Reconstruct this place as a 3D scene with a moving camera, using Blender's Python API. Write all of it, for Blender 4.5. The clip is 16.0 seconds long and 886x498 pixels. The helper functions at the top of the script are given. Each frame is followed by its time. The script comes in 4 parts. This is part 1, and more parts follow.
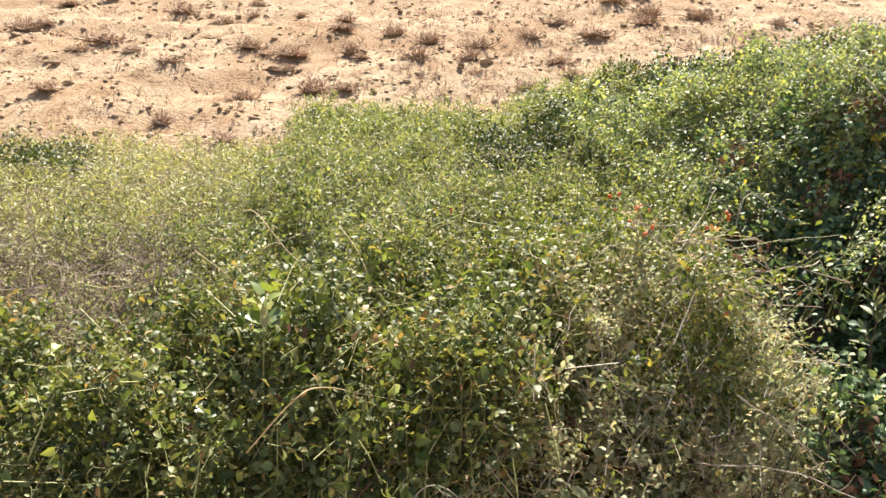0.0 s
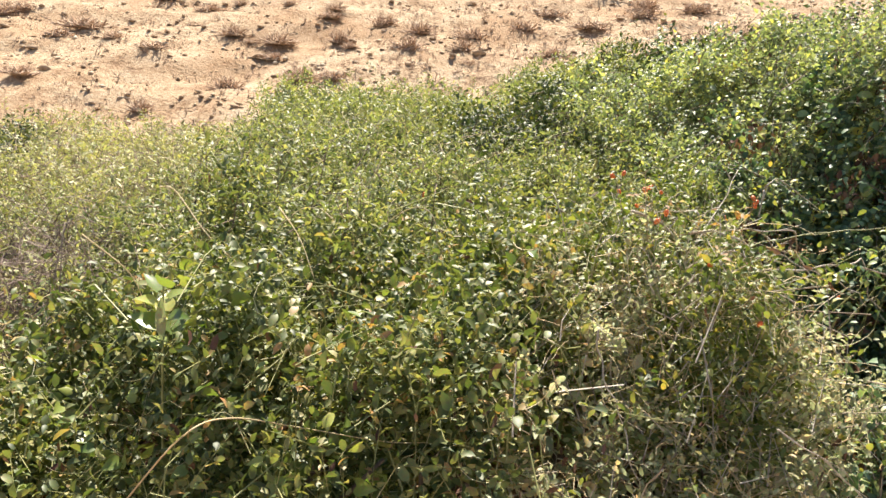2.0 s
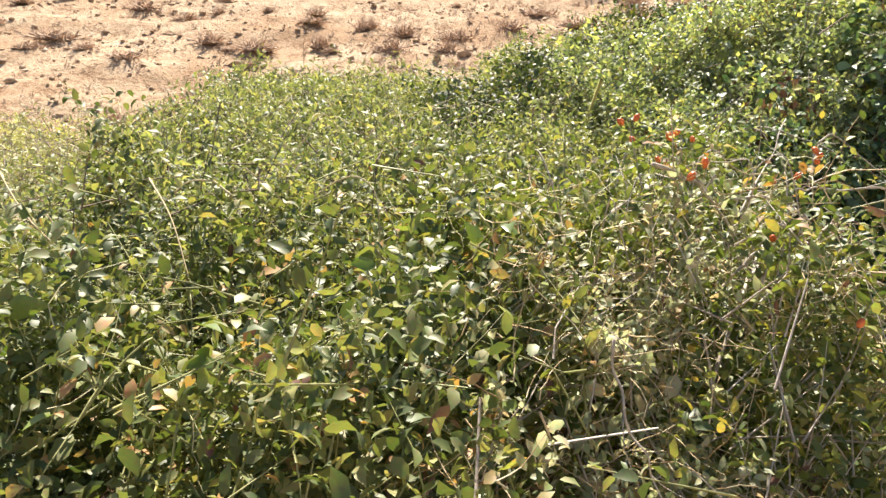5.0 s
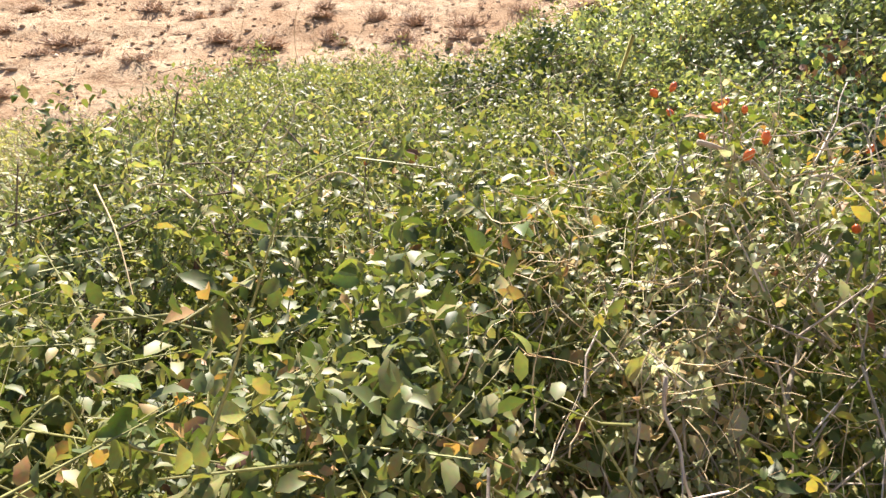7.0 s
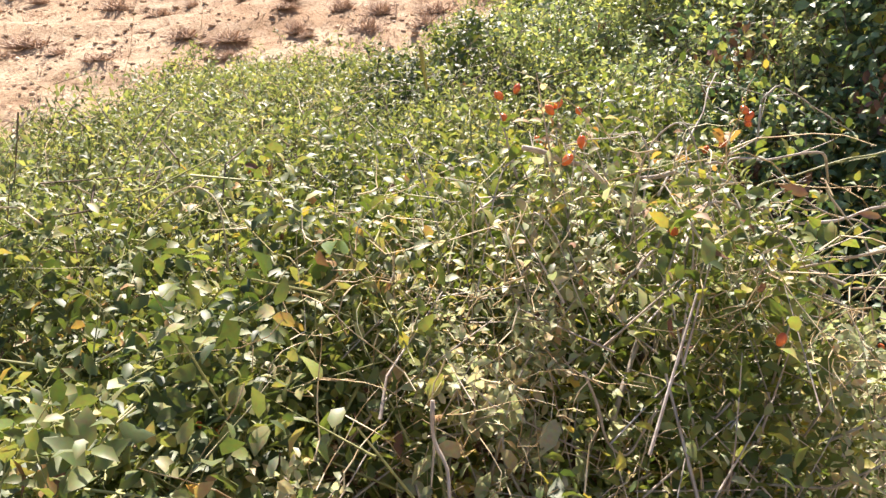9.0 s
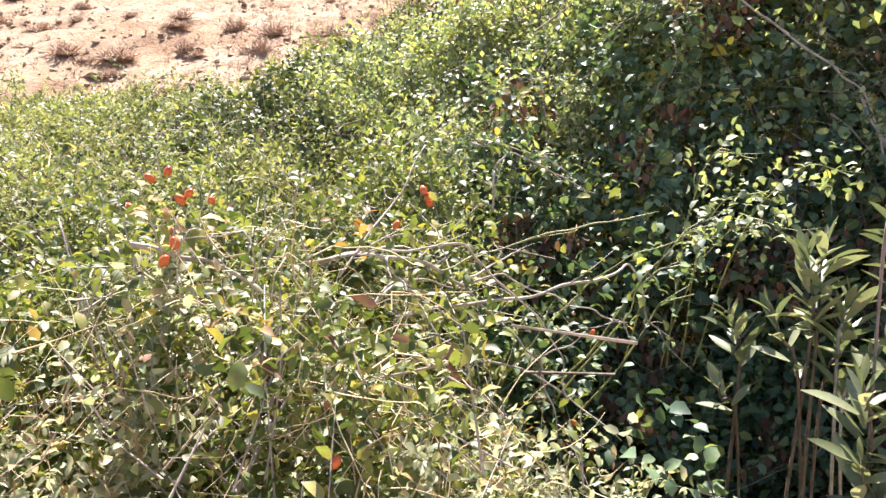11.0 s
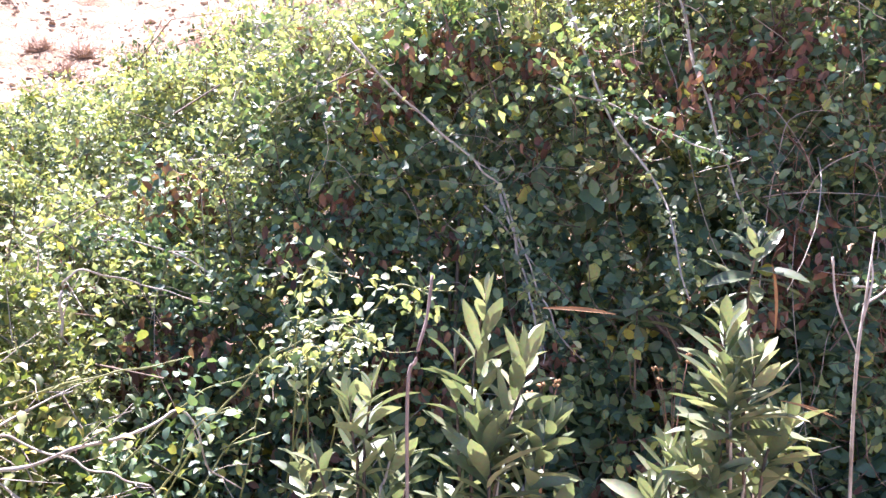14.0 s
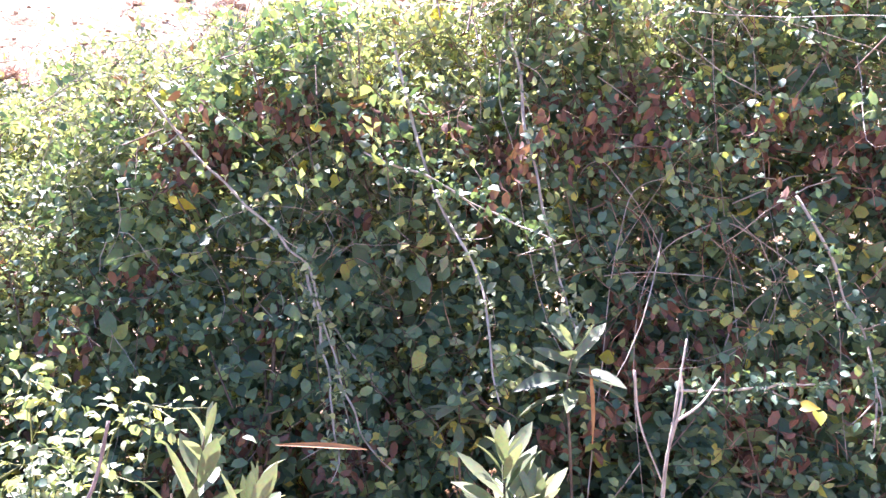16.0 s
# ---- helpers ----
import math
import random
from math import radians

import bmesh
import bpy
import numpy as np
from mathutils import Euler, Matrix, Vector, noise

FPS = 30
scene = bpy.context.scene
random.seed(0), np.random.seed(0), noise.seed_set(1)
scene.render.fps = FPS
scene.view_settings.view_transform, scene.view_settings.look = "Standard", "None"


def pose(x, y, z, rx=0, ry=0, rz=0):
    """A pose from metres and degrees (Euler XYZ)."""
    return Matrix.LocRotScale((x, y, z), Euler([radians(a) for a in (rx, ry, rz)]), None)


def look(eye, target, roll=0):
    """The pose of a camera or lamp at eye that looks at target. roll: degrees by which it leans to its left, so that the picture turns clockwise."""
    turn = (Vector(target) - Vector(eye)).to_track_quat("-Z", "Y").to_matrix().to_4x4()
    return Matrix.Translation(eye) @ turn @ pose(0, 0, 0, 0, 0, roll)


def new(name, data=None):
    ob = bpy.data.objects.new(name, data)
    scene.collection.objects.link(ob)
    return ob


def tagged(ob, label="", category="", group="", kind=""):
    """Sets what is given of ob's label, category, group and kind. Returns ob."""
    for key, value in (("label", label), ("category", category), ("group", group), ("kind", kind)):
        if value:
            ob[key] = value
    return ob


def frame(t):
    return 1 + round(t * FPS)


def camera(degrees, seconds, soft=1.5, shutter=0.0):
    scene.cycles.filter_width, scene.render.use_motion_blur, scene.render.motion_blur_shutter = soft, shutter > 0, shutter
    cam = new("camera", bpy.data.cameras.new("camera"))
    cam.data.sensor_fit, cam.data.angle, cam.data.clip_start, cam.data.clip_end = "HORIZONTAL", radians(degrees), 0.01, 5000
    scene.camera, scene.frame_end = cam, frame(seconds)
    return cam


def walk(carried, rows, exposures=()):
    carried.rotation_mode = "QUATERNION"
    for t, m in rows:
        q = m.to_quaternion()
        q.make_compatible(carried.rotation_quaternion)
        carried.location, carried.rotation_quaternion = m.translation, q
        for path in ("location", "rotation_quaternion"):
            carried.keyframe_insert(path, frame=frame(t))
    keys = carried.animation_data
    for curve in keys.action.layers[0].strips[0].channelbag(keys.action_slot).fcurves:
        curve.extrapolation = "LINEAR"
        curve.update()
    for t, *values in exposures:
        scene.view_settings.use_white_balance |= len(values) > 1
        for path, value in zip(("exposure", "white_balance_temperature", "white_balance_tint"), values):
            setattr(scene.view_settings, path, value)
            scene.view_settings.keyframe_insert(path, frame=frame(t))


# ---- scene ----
cam = camera(60.3, 16.0, 1.5)
PATH = [
    (0, (0.182, 0.176, 1.406), (0.068, 2.142, 1.054), 2.6),
    (0.5, (0.171, 0.276, 1.359), (0.072, 2.245, 1.019), 3.1),
    (1, (0.179, 0.373, 1.351), (0.087, 2.339, 0.994), 3.4),
    (1.5, (0.199, 0.49, 1.327), (0.109, 2.457, 0.972), 3.5),
    (2, (0.232, 0.63, 1.306), (0.138, 2.596, 0.949), 3.4),
    (2.5, (0.245, 0.737, 1.286), (0.148, 2.699, 0.909), 3.2),
    (3, (0.243, 0.829, 1.258), (0.156, 2.8, 0.927), 3.4),
    (3.5, (0.251, 0.924, 1.232), (0.176, 2.896, 0.904), 3.5),
    (4, (0.268, 1.014, 1.206), (0.189, 2.985, 0.876), 3.1),
    (4.2, (0.277, 1.053, 1.191), (0.196, 3.025, 0.871), 2.9),
    (6.3, (0.325, 1.412, 1.131), (0.205, 3.378, 0.785), -0.8),
    (6.5, (0.323, 1.429, 1.132), (0.188, 3.394, 0.785), -0.9),
    (7, (0.326, 1.45, 1.135), (0.187, 3.414, 0.781), -0.8),
    (7.5, (0.355, 1.468, 1.141), (0.22, 3.428, 0.77), -1.4),
    (8, (0.397, 1.481, 1.147), (0.265, 3.439, 0.762), -2.3),
    (8.2, (0.421, 1.492, 1.146), (0.286, 3.449, 0.756), -2.7),
    (10.3, (0.794, 1.476, 1.204), (0.797, 3.445, 0.851), -2.8),
    (10.5, (0.837, 1.494, 1.209), (0.864, 3.464, 0.864), -2.7),
    (11, (0.936, 1.544, 1.239), (1.058, 3.509, 0.888), -2.1),
    (11.5, (1.028, 1.569, 1.268), (1.311, 3.52, 0.93), -1.5),
    (11.7, (1.05, 1.579, 1.275), (1.404, 3.517, 0.929), -0.6),
    (12, (1.113, 1.592, 1.281), (1.504, 3.525, 0.948), -0.9),
    (12.5, (1.233, 1.623, 1.292), (1.667, 3.548, 0.964), -0.9),
    (13, (1.344, 1.634, 1.335), (1.802, 3.554, 1.01), -1.0),
    (13.5, (1.427, 1.631, 1.38), (1.903, 3.548, 1.068), -1.1),
    (14, (1.506, 1.648, 1.394), (1.999, 3.561, 1.087), -1.3),
    (14.5, (1.627, 1.7, 1.42), (2.135, 3.609, 1.108), -1.6),
    (15, (1.72, 1.735, 1.46), (2.252, 3.638, 1.15), -1.4),
    (15.5, (1.805, 1.756, 1.49), (2.382, 3.647, 1.189), -1.2),
    (16, (1.886, 1.771, 1.497), (2.492, 3.66, 1.243), -0.8),
]
walk(cam, [(t, look(eye, target, roll)) for t, eye, target, roll in PATH],
     [(0, 1.5, 6400, 11), (4, 1.56, 6400, 12), (8, 1.56, 6350, 18), (10.5, 1.82, 6050, 20), (12.5, 2.14, 5650, 27), (16, 2.82, 5350, 37)])

# ---- light ----
SUN_AZ, SUN_EL = radians(0), radians(56)   # azimuth from +y towards +x: the sun stands high ahead
world = bpy.data.worlds.new("sky")
scene.world = world
world.use_nodes = True
wn = world.node_tree.nodes
wl = world.node_tree.links
sky = wn.new("ShaderNodeTexSky")
sky.sky_type, sky.sun_disc = "NISHITA", False
sky.sun_elevation, sky.sun_rotation = SUN_EL, SUN_AZ
wl.new(sky.outputs[0], wn["Background"].inputs[0])
wn["Background"].inputs[1].default_value = 0.052
sun = new("sun", bpy.data.lights.new("sun", "SUN"))
sun.data.energy, sun.data.angle, sun.data.color = 5.0, radians(0.6), (1.0, 0.91, 0.76)
to_sun = Vector((math.sin(SUN_AZ) * math.cos(SUN_EL), math.cos(SUN_AZ) * math.cos(SUN_EL), math.sin(SUN_EL)))
sun.matrix_world = look(to_sun * 30, (0, 0, 0))


# ---- materials ----
def shader(name):
    m = bpy.data.materials.new(name)
    m.use_nodes = True
    nt = m.node_tree
    nt.nodes.clear()
    return m, nt.nodes, nt.links


def ramp_of(nodes, stops):
    r = nodes.new("ShaderNodeValToRGB")
    while len(r.color_ramp.elements) < len(stops):
        r.color_ramp.elements.new(0.5)
    for e, (p, c) in zip(r.color_ramp.elements, stops):
        e.position, e.color = p, (*c, 1)
    return r


def greyed(c, share=0.05):
    """A leaf colour with slightly less red, mixed a little towards grey."""
    grey = (c[0] + c[1] + c[2]) / 3 * 1.12
    return tuple(v + (grey - v) * share for v in (c[0] * 0.98, c[1], c[2]))


def leaf_material(name, stops, rough=0.52, through_light=0.35, single=False, gloss=0.5, glow=(1.35, 1.42, 0.6)):
    """Leaf blade: colours spread over the leaves, light passing through, a waxy gloss."""
    m, n, l = shader(name)
    if single:
        pick = n.new("ShaderNodeObjectInfo").outputs["Random"]
    else:
        pick = n.new("ShaderNodeNewGeometry").outputs["Random Per Island"]
    ramp = ramp_of(n, [(p, greyed(c)) for p, c in stops])
    co = n.new("ShaderNodeTexCoord")
    patch = n.new("ShaderNodeTexNoise")
    patch.inputs["Scale"].default_value = 3.0
    grain = n.new("ShaderNodeTexNoise")
    grain.inputs["Scale"].default_value = 160.0
    for t in (patch, grain):
        l.new(co.outputs["Object"], t.inputs["Vector"])
    add = n.new("ShaderNodeMath")
    add.operation = "MULTIPLY_ADD"
    add.inputs[1].default_value = 0.45
    l.new(patch.outputs["Fac"], add.inputs[0])
    shift = n.new("ShaderNodeMath")
    shift.operation = "SUBTRACT"
    shift.inputs[1].default_value = 0.225
    l.new(pick, shift.inputs[0])
    l.new(shift.outputs[0], add.inputs[2])
    l.new(add.outputs[0], ramp.inputs["Fac"])
    mix = n.new("ShaderNodeMixRGB")
    mix.blend_type = "OVERLAY"
    mix.inputs["Fac"].default_value = 0.35
    l.new(ramp.outputs["Color"], mix.inputs["Color1"])
    l.new(grain.outputs["Color"], mix.inputs["Color2"])
    bsdf = n.new("ShaderNodeBsdfPrincipled")
    bsdf.inputs["Roughness"].default_value = rough
    bsdf.inputs["Specular IOR Level"].default_value = gloss
    l.new(mix.outputs["Color"], bsdf.inputs["Base Color"])
    tr = n.new("ShaderNodeBsdfTranslucent")
    bright = n.new("ShaderNodeMixRGB")
    bright.blend_type = "MULTIPLY"
    bright.inputs["Fac"].default_value = 1.0
    bright.inputs["Color2"].default_value = (*glow, 1)
    l.new(mix.outputs["Color"], bright.inputs["Color1"])
    l.new(bright.outputs["Color"], tr.inputs["Color"])
    both = n.new("ShaderNodeMixShader")
    both.inputs["Fac"].default_value = through_light * 0.8
    l.new(bsdf.outputs[0], both.inputs[1])
    l.new(tr.outputs[0], both.inputs[2])
    out = n.new("ShaderNodeOutputMaterial")
    l.new(both.outputs[0], out.inputs["Surface"])
    return m


def matter(name, stops, scale=40.0, rough=0.8, bump=0.3, island=False):
    """Bark, straw, fruit skin: two scales of noise over a ramp."""
    m, n, l = shader(name)
    co = n.new("ShaderNodeTexCoord")
    big, fine = n.new("ShaderNodeTexNoise"), n.new("ShaderNodeTexNoise")
    big.inputs["Scale"].default_value, fine.inputs["Scale"].default_value = scale * 0.2, scale
    fine.inputs["Detail"].default_value = 6
    for t in (big, fine):
        l.new(co.outputs["Object"], t.inputs["Vector"])
    mix = n.new("ShaderNodeMath")
    mix.operation = "MULTIPLY_ADD"
    mix.inputs[1].default_value = 0.5
    l.new(fine.outputs["Fac"], mix.inputs[0])
    half = n.new("ShaderNodeMath")
    half.operation = "MULTIPLY"
    half.inputs[1].default_value = 0.5
    l.new(n.new("ShaderNodeNewGeometry").outputs["Random Per Island"] if island else big.outputs["Fac"], half.inputs[0])
    l.new(half.outputs[0], mix.inputs[2])
    ramp = ramp_of(n, stops)
    l.new(mix.outputs[0], ramp.inputs["Fac"])
    bsdf = n.new("ShaderNodeBsdfPrincipled")
    bsdf.inputs["Roughness"].default_value = rough
    l.new(ramp.outputs["Color"], bsdf.inputs["Base Color"])
    b = n.new("ShaderNodeBump")
    b.inputs["Strength"].default_value, b.inputs["Distance"].default_value = bump, 0.01
    l.new(fine.outputs["Fac"], b.inputs["Height"])
    l.new(b.outputs[0], bsdf.inputs["Normal"])
    out = n.new("ShaderNodeOutputMaterial")
    l.new(bsdf.outputs[0], out.inputs["Surface"])
    return m


def soil_material():
    m, n, l = shader("dry_soil")
    co = n.new("ShaderNodeTexCoord")
    noises = []
    for s, d in ((0.35, 4), (2.2, 6), (14.0, 8), (90.0, 4)):
        t = n.new("ShaderNodeTexNoise")
        t.inputs["Scale"].default_value, t.inputs["Detail"].default_value = s, d
        t.inputs["Roughness"].default_value = 0.62
        l.new(co.outputs["Object"], t.inputs["Vector"])
        noises.append(t)
    pale = ramp_of(n, [(0.39, (0.17, 0.10, 0.06)), (0.455, (0.38, 0.255, 0.155)), (0.54, (0.52, 0.385, 0.25)), (0.66, (0.60, 0.475, 0.34))])
    s1 = n.new("ShaderNodeMath")
    s1.operation = "MULTIPLY_ADD"
    s1.inputs[1].default_value = 0.55
    l.new(noises[1].outputs["Fac"], s1.inputs[0])
    s2 = n.new("ShaderNodeMath")
    s2.operation = "MULTIPLY_ADD"
    s2.inputs[1].default_value, s2.inputs[2].default_value = 0.55, -0.03
    l.new(noises[2].outputs["Fac"], s2.inputs[0])
    l.new(s2.outputs[0], s1.inputs[2])
    l.new(s1.outputs[0], pale.inputs["Fac"])
    reddish = n.new("ShaderNodeMixRGB")
    reddish.inputs["Color2"].default_value = (0.36, 0.22, 0.12, 1)
    band = ramp_of(n, [(0.44, (0, 0, 0)), (0.62, (0.65, 0.65, 0.65))])
    l.new(noises[0].outputs["Fac"], band.inputs["Fac"])
    l.new(band.outputs["Color"], reddish.inputs["Fac"])
    l.new(pale.outputs["Color"], reddish.inputs["Color1"])
    bsdf = n.new("ShaderNodeBsdfPrincipled")
    bsdf.inputs["Roughness"].default_value = 0.95
    bsdf.inputs["Specular IOR Level"].default_value = 0.15
    l.new(reddish.outputs["Color"], bsdf.inputs["Base Color"])
    h = n.new("ShaderNodeMath")
    h.operation = "MULTIPLY_ADD"
    h.inputs[1].default_value = 0.25
    l.new(noises[3].outputs["Fac"], h.inputs[0])
    l.new(noises[2].outputs["Fac"], h.inputs[2])
    b = n.new("ShaderNodeBump")
    b.inputs["Strength"].default_value, b.inputs["Distance"].default_value = 0.9, 0.08
    l.new(h.outputs[0], b.inputs["Height"])
    l.new(b.outputs[0], bsdf.inputs["Normal"])
    out = n.new("ShaderNodeOutputMaterial")
    l.new(bsdf.outputs[0], out.inputs["Surface"])
    return m


SOIL = soil_material()
STONE = matter("hill_stone", [(0.25, (0.20, 0.125, 0.07)), (0.5, (0.45, 0.32, 0.20)), (0.75, (0.66, 0.54, 0.40))], 12, 0.9, 0.5, True)
CANE = matter("pale_cane", [(0.3, (0.20, 0.155, 0.11)), (0.5, (0.45, 0.38, 0.30)), (0.7, (0.66, 0.59, 0.50))], 60, 0.6)
GREEN_CANE = matter("green_cane", [(0.3, (0.15, 0.15, 0.05)), (0.55, (0.33, 0.33, 0.12)), (0.75, (0.5, 0.47, 0.25))], 60, 0.55)
BARK = matter("brown_bark", [(0.3, (0.07, 0.045, 0.03)), (0.55, (0.17, 0.12, 0.08)), (0.75, (0.30, 0.24, 0.18))], 80, 0.85, 0.6)
STRAW = matter("dry_straw", [(0.25, (0.30, 0.19, 0.08)), (0.5, (0.55, 0.42, 0.22)), (0.75, (0.72, 0.62, 0.42))], 30, 0.7, 0.2, True)
TWIG = matter("grey_twig", [(0.25, (0.10, 0.065, 0.055)), (0.5, (0.23, 0.165, 0.135)), (0.75, (0.42, 0.33, 0.28))], 30, 0.85, 0.2, True)
SHRUB_TWIG = matter("dry_shrub_twig", [(0.25, (0.30, 0.20, 0.14)), (0.5, (0.50, 0.355, 0.25)), (0.75, (0.64, 0.49, 0.36))], 30, 0.85, 0.2, True)
DRIED = matter("dried_leaf_skin", [(0.3, (0.26, 0.12, 0.04)), (0.5, (0.42, 0.22, 0.08)), (0.7, (0.55, 0.36, 0.17))], 60, 0.7)
HIP = matter("rose_hip_skin", [(0.3, (0.42, 0.045, 0.015)), (0.5, (0.66, 0.12, 0.03)), (0.7, (0.80, 0.25, 0.06))], 30, 0.28, 0.05)
VINE = matter("dead_vine", [(0.25, (0.12, 0.055, 0.035)), (0.5, (0.27, 0.14, 0.085)), (0.75, (0.46, 0.30, 0.20))], 30, 0.8, 0.2, True)
TENDRIL = matter("pale_tendril", [(0.25, (0.27, 0.25, 0.11)), (0.5, (0.50, 0.46, 0.23)), (0.75, (0.68, 0.62, 0.38))], 30, 0.6, 0.2, True)
CALYX = matter("dry_calyx", [(0.3, (0.08, 0.05, 0.02)), (0.7, (0.22, 0.15, 0.07))], 80, 0.8)

ROSE_LEAF = leaf_material("rose_leaf", [(0, (0.067, 0.095, 0.026)), (0.35, (0.139, 0.175, 0.042)), (0.7, (0.228, 0.252, 0.063)), (0.93, (0.360, 0.338, 0.085)), (1, (0.504, 0.372, 0.085))])
DRY_LEAF = leaf_material("faded_rose_leaf", [(0, (0.201, 0.210, 0.099)), (0.35, (0.401, 0.420, 0.212)), (0.7, (0.589, 0.601, 0.368)), (1, (0.615, 0.434, 0.212))], 0.5, 0.6, glow=(1.1, 1.1, 0.9))
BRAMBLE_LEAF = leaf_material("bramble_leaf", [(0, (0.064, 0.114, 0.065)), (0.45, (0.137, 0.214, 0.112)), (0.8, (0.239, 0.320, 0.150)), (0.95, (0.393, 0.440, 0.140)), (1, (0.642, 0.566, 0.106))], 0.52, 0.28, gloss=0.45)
# lighter copy of the bramble leaf, with sunlight put into its colour
SUN_TINTED_LEAF = leaf_material("sun_tinted_bramble_leaf", [(0, (0.117, 0.156, 0.088)), (0.4, (0.271, 0.312, 0.177)), (0.75, (0.440, 0.469, 0.264)), (0.95, (0.613, 0.583, 0.234)), (1, (0.739, 0.638, 0.156))], 0.52, 0.38, gloss=0.5)
DEAD_LEAF = leaf_material("dead_leaf", [(0, (0.102, 0.052, 0.037)), (0.5, (0.194, 0.097, 0.066)), (1, (0.326, 0.184, 0.125))], 0.7, 0.2, gloss=0.2)
SMILAX_LEAF = leaf_material("climber_leaf", [(0, (0.061, 0.086, 0.029)), (0.4, (0.129, 0.158, 0.047)), (0.75, (0.228, 0.235, 0.077)), (0.95, (0.361, 0.332, 0.131)), (1, (0.482, 0.275, 0.105))], 0.52, 0.36, gloss=0.45)
FINE_LEAF = leaf_material("fine_shrub_leaf", [(0, (0.096, 0.122, 0.053)), (0.4, (0.214, 0.238, 0.102)), (0.75, (0.343, 0.353, 0.156)), (1, (0.506, 0.439, 0.200))], 0.50, 0.42, gloss=0.38)
DARK_LEAF = leaf_material("evergreen_leaf", [(0, (0.028, 0.048, 0.017)), (0.5, (0.061, 0.088, 0.025)), (0.85, (0.119, 0.138, 0.034)), (1, (0.248, 0.225, 0.043))], 0.52, 0.28, gloss=0.45)
SCRUB_LEAF = leaf_material("scrub_leaf", [(0, (0.213, 0.204, 0.100)), (0.4, (0.359, 0.352, 0.168)), (0.8, (0.514, 0.490, 0.231)), (1, (0.621, 0.541, 0.273))], 0.55, 0.3)
NARROW_LEAF = leaf_material("narrow_leaf", [(0, (0.134, 0.161, 0.082)), (0.5, (0.224, 0.250, 0.119)), (0.85, (0.325, 0.338, 0.184)), (1, (0.448, 0.416, 0.238))], 0.40, 0.34, True, 0.55, glow=(1.2, 1.25, 0.8))
BIG_LEAF = leaf_material("broad_climber_leaf", [(0.0, (0.098, 0.152, 0.030)), (0.5, (0.195, 0.251, 0.054)), (0.85, (0.330, 0.356, 0.084)), (1.0, (0.495, 0.449, 0.144))], 0.33, 0.35, True, 0.65)
YELLOW_LEAF = leaf_material("yellowed_leaf", [(0.0, (0.34, 0.33, 0.03)), (0.6, (0.50, 0.44, 0.04)), (1.0, (0.60, 0.42, 0.05))], 0.4, 0.4, True)


# ---- shape of the land and of the thicket's top ----
def smooth(a, b, v):
    t = np.clip((v - a) / (b - a), 0, 1)
    return t * t * (3 - 2 * t)


def waves(x, y, length, seed, count=9):
    """Soft uneven relief between about -1 and 1 with the given wave length."""
    r = np.random.RandomState(seed)
    total = 0.0
    for _ in range(count):
        a, k, p = r.uniform(0, 2 * np.pi), 2 * np.pi / (length * r.uniform(0.6, 1.6)), r.uniform(0, 2 * np.pi)
        total = total + np.sin(k * (x * np.cos(a) + y * np.sin(a)) + p)
    return total / np.sqrt(count)


def land(x, y):
    x, y = np.asarray(x, float), np.asarray(y, float)
    near = -0.14 + 0.10 * smooth(1.9, 2.6, y) - 0.25 * smooth(3.5, 7.5, y) * smooth(0.8, -0.5, x)
    bank = 0.62 * smooth(1.6, 2.8, x + 0.15 * (y - 3)) * smooth(2.5, 3.9, y)
    run = np.maximum(y - 10.3, 0)
    hill = 0.42 * run * smooth(0, 1.6, run) - 0.0016 * np.clip(run, 0, 60) ** 2 - 0.40 * np.maximum(run - 60, 0)
    fine = (0.03 * waves(x, y, 1.1, 5) + 0.02 * waves(x, y, 0.45, 6)) * smooth(7, 11, y) + 0.01 * waves(x, y, 0.4, 8)
    broad = 0.09 * waves(x, y, 6.0, 7) * smooth(10, 16, y)
    steps = 0.045 * np.sin(y * 2.4 + 1.3 * waves(x, y, 5.0, 9)) * smooth(10, 13, y) * smooth(70, 50, y)
    return near + bank * smooth(9, 5, y) + hill + fine + broad + steps


